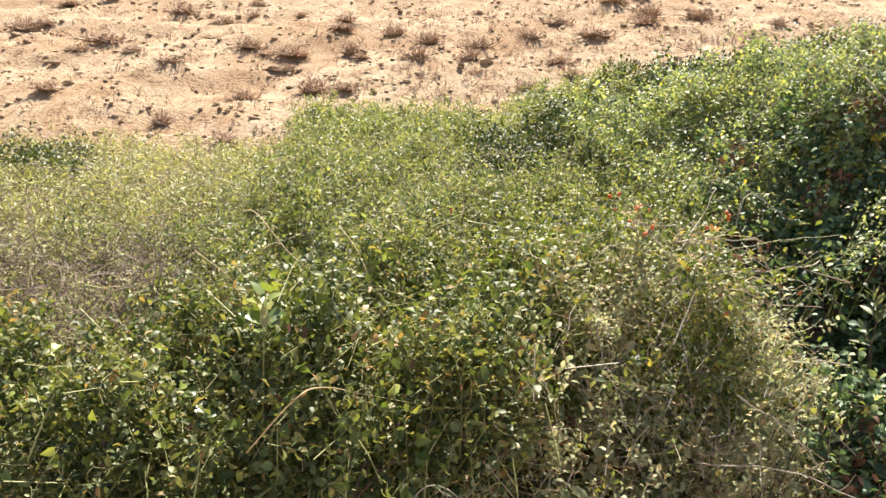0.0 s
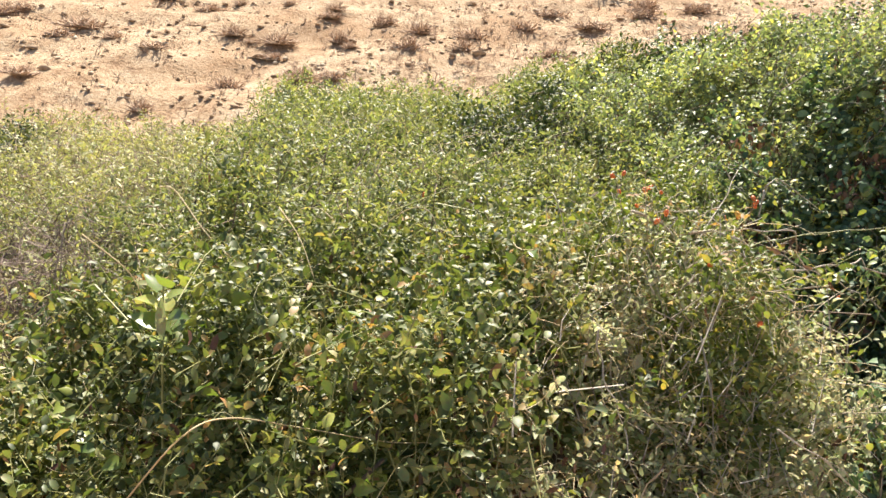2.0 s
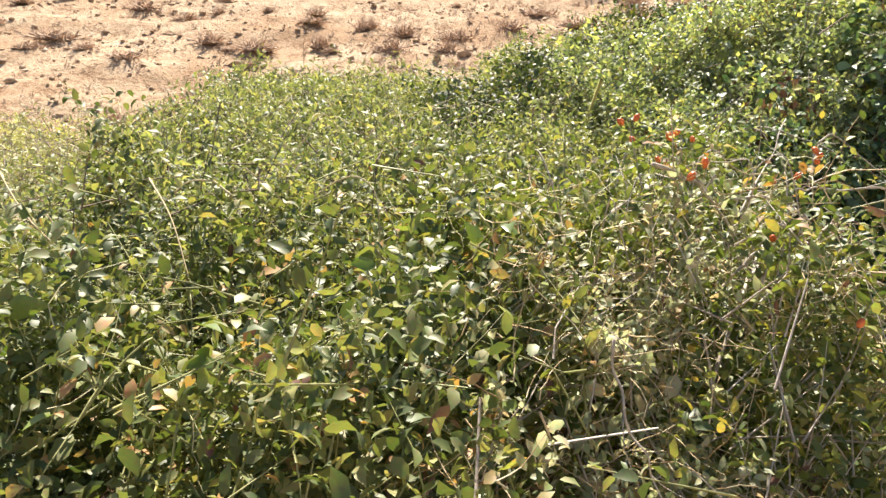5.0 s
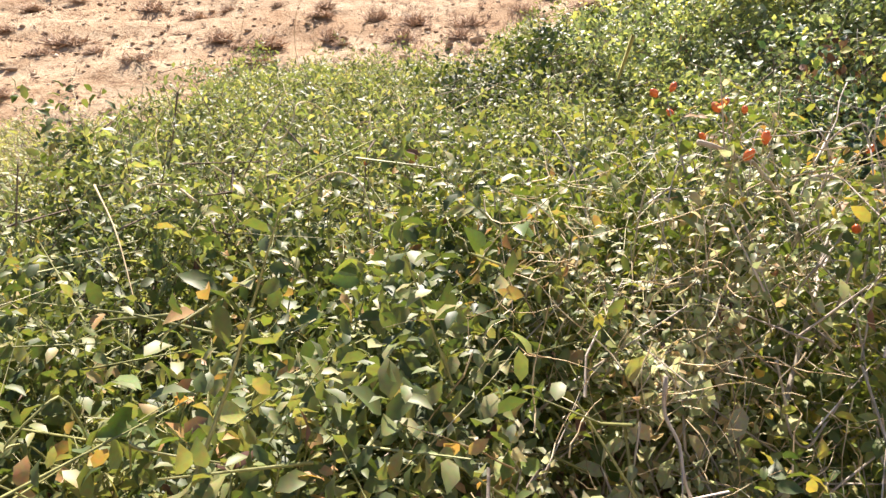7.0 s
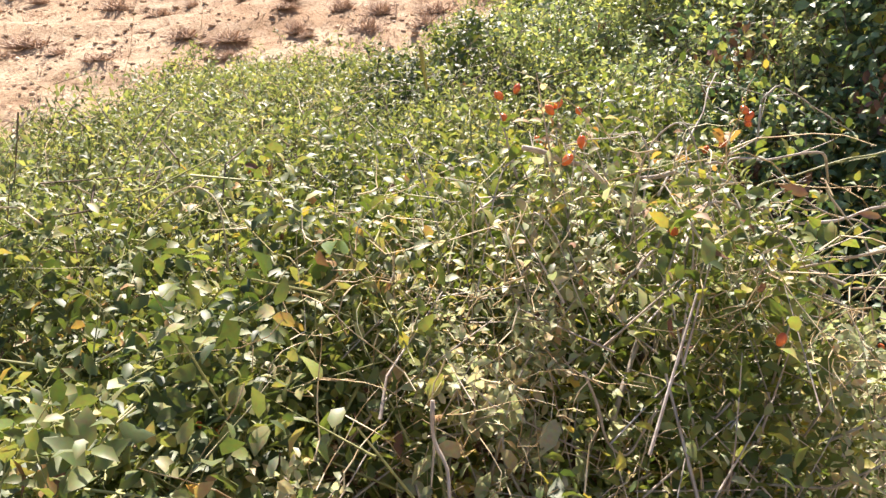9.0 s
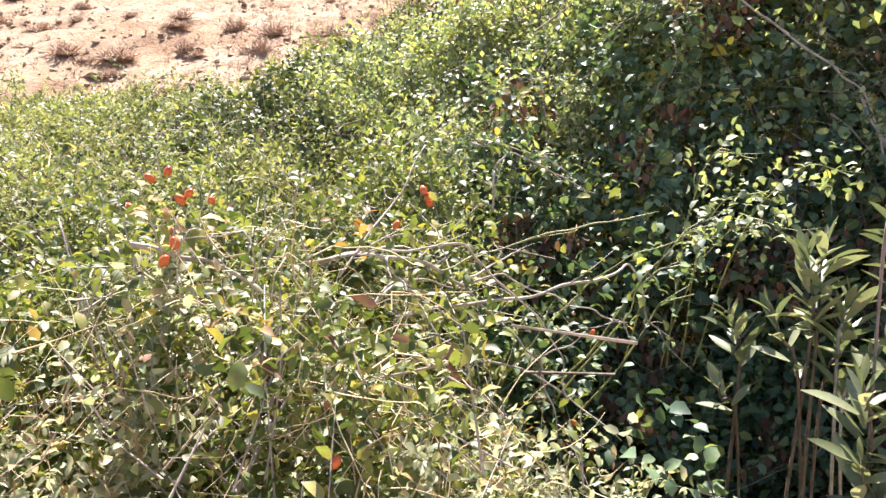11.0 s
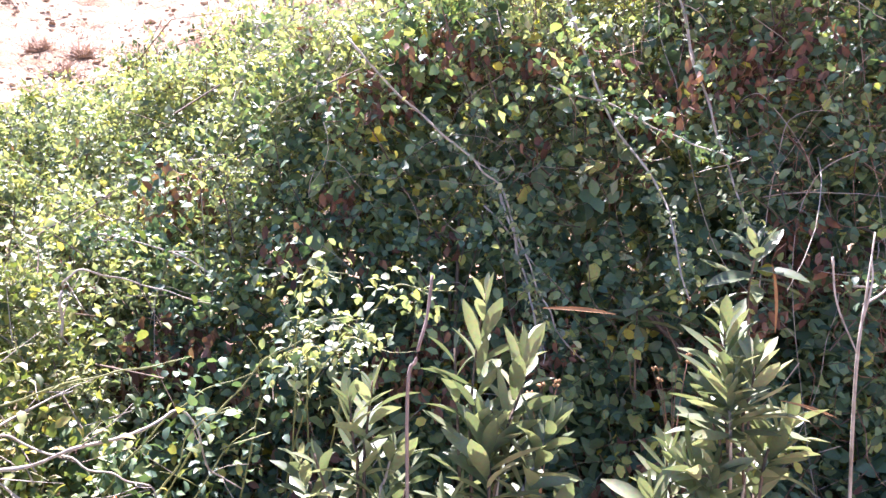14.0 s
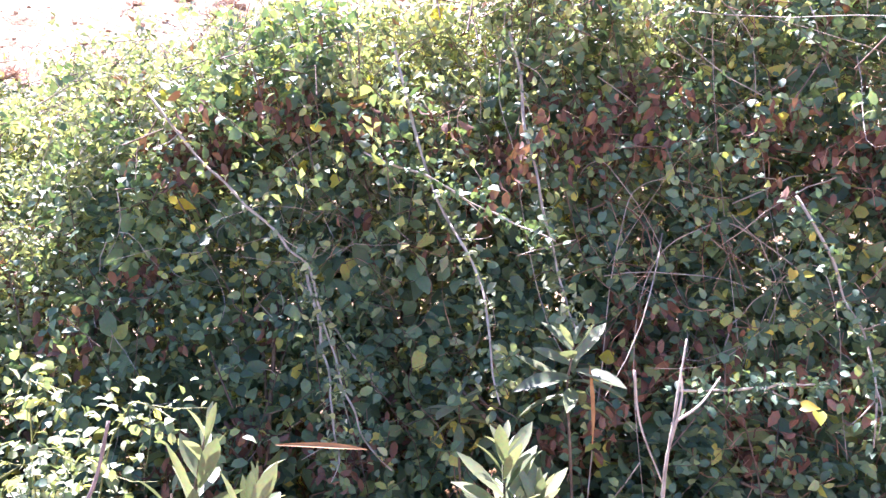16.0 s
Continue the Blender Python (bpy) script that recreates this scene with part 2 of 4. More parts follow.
def thicket(x, y, rough=True):
    """Height of the leaves' upper surface."""
    g = land(x, y)
    ridge = smooth(4.05, 4.6, y)
    sheet = np.minimum(0.80 + 0.15 * (y - 2), 1.38) + ridge * (0.20 * smooth(0.2, 0.5, x) + 0.36 * smooth(0.4, 1.9, x))
    low = 0.66 + 0.14 * np.clip(y - 2.3, -1, 2.6)
    mid = -0.55 - 0.225 * (y - 2.5)
    sheet = low + (sheet - low) * smooth(mid - 0.22, mid + 0.18, x)
    y0 = 3.02 - 0.28 * (x - 2)
    wall = 0.30 + (1.51 + 0.12 * (x - 2)) * smooth(y0 + 0.04, y0 + 0.86, y)
    w = smooth(1.15, 2.0, x + 0.22 * (y - 3.5))
    h = sheet + (wall - sheet) * w
    h = h - 0.95 * np.exp(-((x - 1.45) / 0.44) ** 2 - ((y - 3.0) / 0.42) ** 2) * smooth(0.98, 1.24, x)
    h = h + 0.07 * np.exp(-((x - 0.72) / 0.25) ** 2 - ((y - 2.6) / 0.28) ** 2)
    h = h - 0.11 * np.exp(-((x - 1.02) / 0.24) ** 2 - ((y - 2.82) / 0.26) ** 2)
    yf = 1.52 + 0.22 * smooth(0.1, 0.75, x) + 0.55 * smooth(0.92, 1.3, x)
    front = smooth(yf, yf + 0.55 + 0.08 * smooth(0.1, 0.7, x) - 0.30 * smooth(0.92, 1.3, x), y)
    back = 1 - 0.75 * smooth(7.0, 7.9, y)
    h = g + (h - g) * front * back
    if rough:
        h = h + (0.06 * waves(x, y, 0.55, 1) + 0.05 * waves(x, y, 0.21, 2) + 0.085 * w * waves(x, y, 0.36, 3)) * front
        # hollows between the clumps of leaves
        h = h + (0.05 - 0.25 * smooth(0.25, 1.15, waves(x, y, 0.28, 13)) - 0.15 * smooth(0.4, 1.2, waves(x, y, 0.14, 14))) * front * smooth(4.9, 4.1, y) * (1 - 0.45 * w)
    return h


def steepness(x, y):
    e = 0.02
    return (thicket(x + e, y) - thicket(x - e, y)) / (2 * e), (thicket(x, y + e) - thicket(x, y - e)) / (2 * e)


# ---- builders ----
def unit(v):
    return v / np.maximum(np.linalg.norm(v, axis=-1, keepdims=True), 1e-9)


def mesh_of(name, verts, tris, material, soft=False):
    """A mesh from arrays of corners and triangles."""
    me = bpy.data.meshes.new(name)
    verts, tris = np.asarray(verts, np.float32), np.asarray(tris, np.int32)
    me.vertices.add(len(verts))
    me.vertices.foreach_set("co", verts.ravel())
    me.loops.add(tris.size)
    me.loops.foreach_set("vertex_index", tris.ravel())
    me.polygons.add(len(tris))
    me.polygons.foreach_set("loop_start", np.arange(0, tris.size, tris.shape[1], dtype=np.int32))
    me.update(calc_edges=True)
    if soft:
        me.polygons.foreach_set("use_smooth", np.ones(len(tris), bool))
    me.materials.append(material)
    return me


def thing(name, place, label, category, group="", kind=""):
    """A top-level thing: an empty at its base."""
    ob = new(name)
    ob.empty_display_size = 0.1
    ob.location = place
    return tagged(ob, label, category, group, kind)


def hang(name, me, parent, m=None, label="", kind=""):
    """A mesh as a part under its thing; m is in world space."""
    ob = new(name, me)
    ob.parent = parent
    inv = Matrix.Translation(parent.location if parent.parent is None else parent.location + parent.parent.location).inverted()
    ob.matrix_parent_inverse = Matrix.Identity(4)
    ob.matrix_basis = inv @ (m or Matrix.Identity(4))
    return tagged(ob, label, "", "", kind)


# corners across, along and up; a blade folded at the midrib
BLADE = (np.array([(0, 0, 0), (-0.5, 0.38, 0.10), (0.5, 0.38, 0.10), (0, 0.45, 0.03), (0.08, 1, -0.22)]), np.array([(0, 3, 1), (0, 2, 3), (1, 3, 4), (3, 2, 4)]))
OVAL = (np.array([(0, 0, 0), (-0.44, 0.25, 0.07), (-0.45, 0.66, 0.05), (0.44, 0.25, 0.07), (0.45, 0.66, 0.05), (0, 0.5, 0.02), (0.06, 1, -0.22)]),
        np.array([(0, 5, 1), (1, 5, 2), (0, 3, 5), (3, 4, 5), (2, 5, 6), (5, 4, 6)]))


# a rounder blade of four faces
LOZENGE = (np.array([(0, 0, 0), (-0.46, 0.46, 0.10), (0.46, 0.46, 0.10), (0, 0.30, 0.02), (0.07, 1, -0.26)]), np.array([(0, 3, 1), (0, 2, 3), (1, 3, 4), (3, 2, 4)]))


def blades(shape, pos, along, up, length, width):
    """Corners and triangles of many leaves at once."""
    v, f = shape
    along = unit(along)
    across = unit(np.cross(along, up))
    up = np.cross(across, along)
    verts = (pos[:, None] + (across * (length * width)[:, None])[:, None] * v[None, :, 0:1]
             + (along * length[:, None])[:, None] * v[None, :, 1:2] + (up * length[:, None])[:, None] * v[None, :, 2:3])
    tris = f[None] + (np.arange(len(pos)) * len(v))[:, None, None]
    return verts.reshape(-1, 3), tris.reshape(-1, 3)


def sticks(a, b, ra, rb):
    """Corners and triangles of many thin three-sided twigs from a to b."""
    d = unit(b - a)
    s = unit(np.cross(d, np.where(np.abs(d[:, 2:3]) > 0.9, np.array([[1.0, 0, 0]]), np.array([[0, 0, 1.0]]))))
    t = np.cross(d, s)
    ring = [(math.cos(k * 2.0944), math.sin(k * 2.0944)) for k in range(3)]
    lo = [a + (s * c + t * q) * ra[:, None] for c, q in ring]
    hi = [b + (s * c + t * q) * rb[:, None] for c, q in ring]
    verts = np.stack(lo + hi, 1).reshape(-1, 3)
    f = np.array([(0, 1, 4), (0, 4, 3), (1, 2, 5), (1, 5, 4), (2, 0, 3), (2, 3, 5)])
    return verts, (f[None] + (np.arange(len(a)) * 6)[:, None, None]).reshape(-1, 3)


def joined(pieces):
    verts, tris, k = [], [], 0
    for v, f in pieces:
        verts.append(v)
        tris.append(f + k)
        k += len(v)
    return np.concatenate(verts), np.concatenate(tris)


def curve_points(points, steps=6):
    """A smooth run through the points."""
    p = [np.array(q, float) for q in points]
    p = [2 * p[0] - p[1]] + p + [2 * p[-1] - p[-2]]
    out = []
    for i in range(1, len(p) - 2):
        for k in range(steps):
            t = k / steps
            out.append(0.5 * (2 * p[i] + (p[i + 1] - p[i - 1]) * t + (2 * p[i - 1] - 5 * p[i] + 4 * p[i + 1] - p[i + 2]) * t ** 2
                              + (3 * p[i] - p[i - 1] - 3 * p[i + 1] + p[i + 2]) * t ** 3))
    return np.array(out + [p[-2]])


def tube(points, r0, r1, sides=6, steps=6, knots=0.12, seed=0):
    """A tapering, slightly knotty cane along a smooth run."""
    rng = np.random.RandomState(seed)
    c = curve_points(points, steps)
    n = len(c)
    d = unit(np.gradient(c, axis=0))
    s = unit(np.cross(d, np.array([0.31, 0.2, 0.93])))
    t = np.cross(d, s)
    r = np.linspace(r0, r1, n) * (1 + knots * rng.uniform(-1, 1, n))
    a = np.arange(sides) * 2 * np.pi / sides
    verts = c[:, None] + (s[:, None] * np.cos(a)[None, :, None] + t[:, None] * np.sin(a)[None, :, None]) * r[:, None, None]
    tris = []
    for i in range(n - 1):
        for k in range(sides):
            p, q = i * sides + k, i * sides + (k + 1) % sides
            tris += [(p, q, q + sides), (p, q + sides, p + sides)]
    verts = np.concatenate([verts.reshape(-1, 3), c[:1], c[-1:]])
    for k in range(sides):
        tris += [((k + 1) % sides, k, n * sides), ((n - 1) * sides + k, (n - 1) * sides + (k + 1) % sides, n * sides + 1)]
    return verts, np.array(tris)


# ---- ground ----
def axis(stops):
    """Grid lines: runs of (from, to, spacing)."""
    return np.unique(np.round(np.concatenate([np.arange(a, b, s) for a, b, s in stops] + [[stops[-1][1]]]), 4))


gx = axis([(-3000, -200, 400), (-200, -40, 16), (-40, -13, 1.2), (-13, 13, 0.17), (13, 40, 1.2), (40, 200, 16), (200, 3000, 400)])
gy = axis([(-3000, -200, 400), (-200, -20, 15), (-20, 0, 1.0), (0, 9, 0.2), (9, 27, 0.13), (27, 70, 0.8), (70, 200, 10), (200, 3000, 400)])
X, Y = np.meshgrid(gx, gy)
Z = np.maximum(land(X, Y), -0.6)
rows, cols = X.shape
idx = np.arange(rows * cols).reshape(rows, cols)
quads = np.stack([idx[:-1, :-1], idx[:-1, 1:], idx[1:, 1:], idx[1:, :-1]], -1).reshape(-1, 4)
ground = new("ground", mesh_of("ground", np.stack([X, Y, Z], -1).reshape(-1, 3), quads, SOIL, True))
tagged(ground, "pale tan dry soil rising to a bare hillside", "ground", kind="structure")

# ---- stones and grass on the hillside ----
rng = np.random.RandomState(11)


def stones(count, seed, x0, x1, y0, y1, small, large):
    r = np.random.RandomState(seed)
    base = np.array([(1, 0, 0), (-1, 0, 0), (0, 1, 0), (0, -1, 0), (0, 0, 1), (0, 0, -1), (.6, .6, .55), (-.6, .6, .55), (.6, -.6, .55), (-.6, -.6, .55)])
    faces = np.array([(4, 6, 7), (4, 7, 9), (4, 9, 8), (4, 8, 6), (0, 2, 6), (2, 1, 7), (1, 3, 9), (3, 0, 8), (2, 7, 6), (1, 9, 7), (3, 8, 9), (0, 6, 8), (0, 5, 2), (2, 5, 1), (1, 5, 3), (3, 5, 0)])
    x, y = r.uniform(x0, x1, count), r.uniform(y0, y1, count)
    keep = waves(x, y, 2.5, 31) + r.normal(0, 0.6, count) > 0
    x, y = x[keep], y[keep]
    k = len(x)
    size = small * (large / small) ** (r.uniform(0, 1, k) ** 2.2)
    v = base[None] * r.uniform(0.65, 1.25, (k, len(base), 1)) * size[:, None, None] * r.uniform(0.6, 1.3, (k, 1, 3)) * np.array([1, 1, 0.6])
    a = r.uniform(0, 6.28, k)
    c, s = np.cos(a)[:, None], np.sin(a)[:, None]
    v = np.stack([v[..., 0] * c - v[..., 1] * s, v[..., 0] * s + v[..., 1] * c, v[..., 2]], -1)
    v = v + np.stack([x, y, land(x, y) + 0.1 * size], -1)[:, None]
    return v.reshape(-1, 3), (faces[None] + (np.arange(k) * len(base))[:, None, None]).reshape(-1, 3)


tagged(new("hill_rubble", mesh_of("hill_rubble", *joined([stones(12000, 3, -12, 10, 10.5, 24, 0.012, 0.085), stones(220, 4, -12, 12, 11, 27, 0.07, 0.19)]), STONE)),
       "loose tan stones and clods strewn over the hillside", "stones", kind="stuff")


def fan(count, seed, radius, height, lean=0.9, blade=0.006):
    """Twigs that fan out from one root into a low dome."""
    r = np.random.RandomState(seed)
    az, el = r.uniform(0, 2 * np.pi, count), np.arccos(r.uniform(0.05, 1, count)) * lean
    d = np.stack([np.cos(az) * np.sin(el), np.sin(az) * np.sin(el), np.cos(el)], -1)
    root = np.stack([r.normal(0, radius * 0.22, count), r.normal(0, radius * 0.22, count), np.zeros(count) - 0.02], -1)
    reach = np.stack([np.full(count, radius)] * 2 + [np.full(count, height)], -1) * r.uniform(0.55, 1.05, (count, 1))
    tip = root + d * reach
    mid = root * 0.4 + tip * 0.6 + r.normal(0, 0.05 * radius, (count, 3))
    w = r.uniform(0.6, 1.4, count) * blade
    a = sticks(root, mid, w, w * 0.8)
    b = sticks(mid, tip, w * 0.8, w * 0.25)
    side = mid + unit(d + r.normal(0, 0.6, (count, 3))) * reach * 0.4
    return joined([a, b, sticks(mid, side, w * 0.7, w * 0.25)])


dry_meshes = [mesh_of("twigs", *fan(130, 40 + k, 0.40, 0.30 + 0.04 * k, 1.0, 0.014), SHRUB_TWIG) for k in range(3)]


def hill_shrub(x, y, size, turn, k):
    ob = new("dry_hill_shrub", dry_meshes[k])
    ob.matrix_basis = pose(x, y, float(land(x, y)), 0, 0, turn) @ Matrix.Diagonal((size * (0.95 + 0.1 * (turn % 7)), size, size * (0.6 + 0.07 * (turn % 6)), 1))
    return tagged(ob, "low grey-brown dry cushion shrub on the bare hillside", "shrub", "dry shrubs on the hillside")


placed = [(-6.6, 16.1, 1.0), (-4.55, 14.7, 0.95), (-3.3, 15.0, 1.1), (-2.7, 15.1, 0.9), (-4.2, 16.4, 0.8), (-5.45, 17.6, 1.2), (-4.9, 17.3, 0.8), (-3.1, 17.7, 1.0),
          (-2.3, 18.9, 1.1), (-0.25, 18.0, 1.2), (0.9, 18.4, 1.0), (0.8, 15.5, 0.8), (2.4, 18.7, 1.4), (-1.5, 16.8, 1.1), (-5.75, 13.7, 0.8), (-8.2, 14.2, 0.9),
          (-4.2, 12.6, 1.0), (1.7, 16.0, 0.7), (-3.6, 18.9, 1.1), (3.8, 19.8, 1.2), (-10.9, 18.0, 1.2), (-9.0, 17.0, 1.0)]
for i, (x, y, s) in enumerate(placed):
    hill_shrub(x, y, s * 0.95, i * 77, i % 3)
for i in range(64):
    y = rng.uniform(16.5, 27)
    hill_shrub(rng.uniform(-0.6, 0.6) * y, y, rng.uniform(0.5, 1.2), rng.uniform(0, 360), i % 3)
grass = []
for i in range(1500):
    y = 10.8 + 15 * rng.uniform(0, 1) ** 1.3
    x = rng.uniform(-0.62, 0.5) * y
    v, f = fan(5, 900 + i, rng.uniform(0.06, 0.16), rng.uniform(0.06, 0.16), 0.95, 0.008)
    grass.append((v + np.array([x, y, float(land(x, y))]), f))
straw = []
for i in range(240):
    y = rng.uniform(8.0, 12.0)
    x = rng.uniform(-0.62, 0.22) * y
    v, f = fan(9, 4000 + i, rng.uniform(0.08, 0.20), rng.uniform(0.14, 0.34), 0.8, 0.005)
    straw.append((v + np.array([x, y, float(land(x, y))]), f))
tagged(new("straw_grass", mesh_of("straw_grass", *joined(straw), STRAW)), "tall straw-coloured dry grass at the foot of the hill", "dry grass", kind="stuff")
for i in range(450):
    y = rng.uniform(13, 21)
    x = rng.uniform(-0.12, 0.32) * y
    v, f = fan(6, 6000 + i, rng.uniform(0.08, 0.2), rng.uniform(0.08, 0.2), 0.95, 0.008)
    grass.append((v + np.array([x, y, float(land(x, y))]), f))
tagged(new("hill_grass", mesh_of("hill_grass", *joined(grass), SHRUB_TWIG)), "sparse dry grass wisps over the hillside", "dry grass", kind="stuff")


# ---- the thicket: bushes that grow into one another ----
# centre x, y, kind of bush
FRONT = [
    (-1.55, 2.0, "climber"), (-0.85, 1.95, "climber"), (-0.25, 1.95, "climber"), (0.15, 2.35, "climber"), (-0.5, 2.45, "climber"),
    (0.72, 2.55, "rose"), (1.08, 2.85, "rose"), (0.45, 2.95, "rose"), (0.62, 2.12, "faded_rose"), (1.0, 2.35, "faded_rose"),
    (-1.35, 2.8, "twiggy"), (-2.2, 2.6, "twiggy"), (-1.05, 3.35, "fine"),
]
BEHIND = [
    (-0.35, 3.0, "fine"), (0.1, 3.55, "fine"), (-0.55, 3.75, "fine"), (-0.35, 4.6, "fine"), (0.75, 3.7, "fine"), (-0.8, 5.4, "fine"),
    (0.35, 4.75, "evergreen"), (0.95, 4.65, "sun_tinted_bramble"), (0.5, 5.7, "fine"), (1.35, 5.7, "evergreen"), (2.3, 5.7, "evergreen"), (3.4, 5.6, "evergreen"), (4.7, 5.4, "evergreen"), (4.7, 3.9, "evergreen"),
    (-1.9, 3.9, "scrub"), (-2.9, 3.9, "scrub"), (-1.9, 5.1, "scrub"), (-3.1, 5.2, "evergreen"), (-2.2, 6.3, "scrub"), (-3.8, 6.4, "scrub"), (-0.6, 6.6, "fine"), (0.6, 6.8, "fine"), (1.6, 6.8, "evergreen"), (-1.3, 7.3, "fine"), (-4.4, 4.6, "scrub"),
    (1.45, 3.55, "bramble"), (1.95, 3.45, "bramble"), (2.65, 3.2, "bramble"), (3.45, 3.05, "bramble"), (1.75, 4.3, "sun_tinted_bramble"), (2.5, 4.05, "sun_tinted_bramble"), (3.5, 4.0, "sun_tinted_bramble"), (1.15, 3.85, "sun_tinted_bramble"),
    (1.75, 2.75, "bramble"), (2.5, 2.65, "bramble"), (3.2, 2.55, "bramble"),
]
BUSHES = FRONT + BEHIND
# kind: material, leaf shape, leaf length range, width, leaves a sprig, sprig length, sprigs per square metre, droop, label, category
KINDS = {
    "climber": (SMILAX_LEAF, OVAL, (0.018, 0.038), 0.50, 9, 0.17, 1350, 0.1, "dense climber thicket with glossy yellow-green heart-shaped leaves", "climber"),
    "rose": (ROSE_LEAF, OVAL, (0.017, 0.034), 0.52, 10, 0.15, 1250, 0.0, "wild rose bush with small yellow-green leaflets and orange-red hips", "rose bush"),
    "faded_rose": (DRY_LEAF, OVAL, (0.014, 0.027), 0.5, 10, 0.14, 2200, 0.0, "half-dry wild rose bush with faded pale leaflets", "rose bush"),
    "twiggy": (SCRUB_LEAF, BLADE, (0.014, 0.026), 0.35, 9, 0.16, 1000, 0.0, "half-bare shrub of grey-brown twigs and few dull leaves", "shrub"),
    "fine": (FINE_LEAF, BLADE, (0.020, 0.038), 0.36, 11, 0.18, 1350, 0.0, "sunlit olive-green shrub with fine narrow leaves", "shrub"),
    "evergreen": (DARK_LEAF, BLADE, (0.022, 0.040), 0.50, 10, 0.17, 1150, 0.2, "dark evergreen bush with glossy leaves", "bush"),
    "scrub": (SCRUB_LEAF, BLADE, (0.022, 0.045), 0.30, 9, 0.20, 700, 0.0, "dry yellowish scrub bush at the foot of the hill", "scrub"),
    # brambles of the upper bank, leaf colour lightened to look sunlit
    "sun_tinted_bramble": (SUN_TINTED_LEAF, LOZENGE, (0.019, 0.037), 0.62, 10, 0.17, 1150, 0.15, "bramble bush, glossy green leaves tinted paler for the sun on them", "bramble"),
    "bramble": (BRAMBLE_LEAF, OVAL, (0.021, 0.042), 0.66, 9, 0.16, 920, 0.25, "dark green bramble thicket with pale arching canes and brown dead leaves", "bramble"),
}

centres = np.array([(b[0], b[1]) for b in BUSHES])
gr = np.random.RandomState(21)
NP = 190000
sx, sy = gr.uniform(-5.0, 5.4, NP), gr.uniform(1.45, 7.9, NP)
hx, hy = steepness(sx, sy)
area = np.sqrt(1 + np.clip(hx, -2.5, 2.5) ** 2 + np.clip(hy, -2.5, 2.5) ** 2)
height = thicket(sx, sy) - land(sx, sy)
in_reach = (sx > -0.78 * sy - 0.1) & (sx < 0.4 * sy + 3.3)
thin = (1 - 0.62 * smooth(4.2, 5.2, sy)) * (1 - 0.35 * smooth(-1.2, -2.2, sx)) * (1 - 0.75 * smooth(3.1, 3.8, sx))
wobble = np.stack([0.16 * waves(sx, sy, 0.5, 61), 0.16 * waves(sx, sy, 0.5, 62)], -1)
owner = np.argmin(((np.stack([sx, sy], -1) + wobble)[:, None] - centres[None]) ** 2 @ np.array([1.0, 1.0]), axis=1)
per_m2 = NP / (10.4 * 6.45)
luck = gr.uniform(0, 1, NP)
bush_things = []
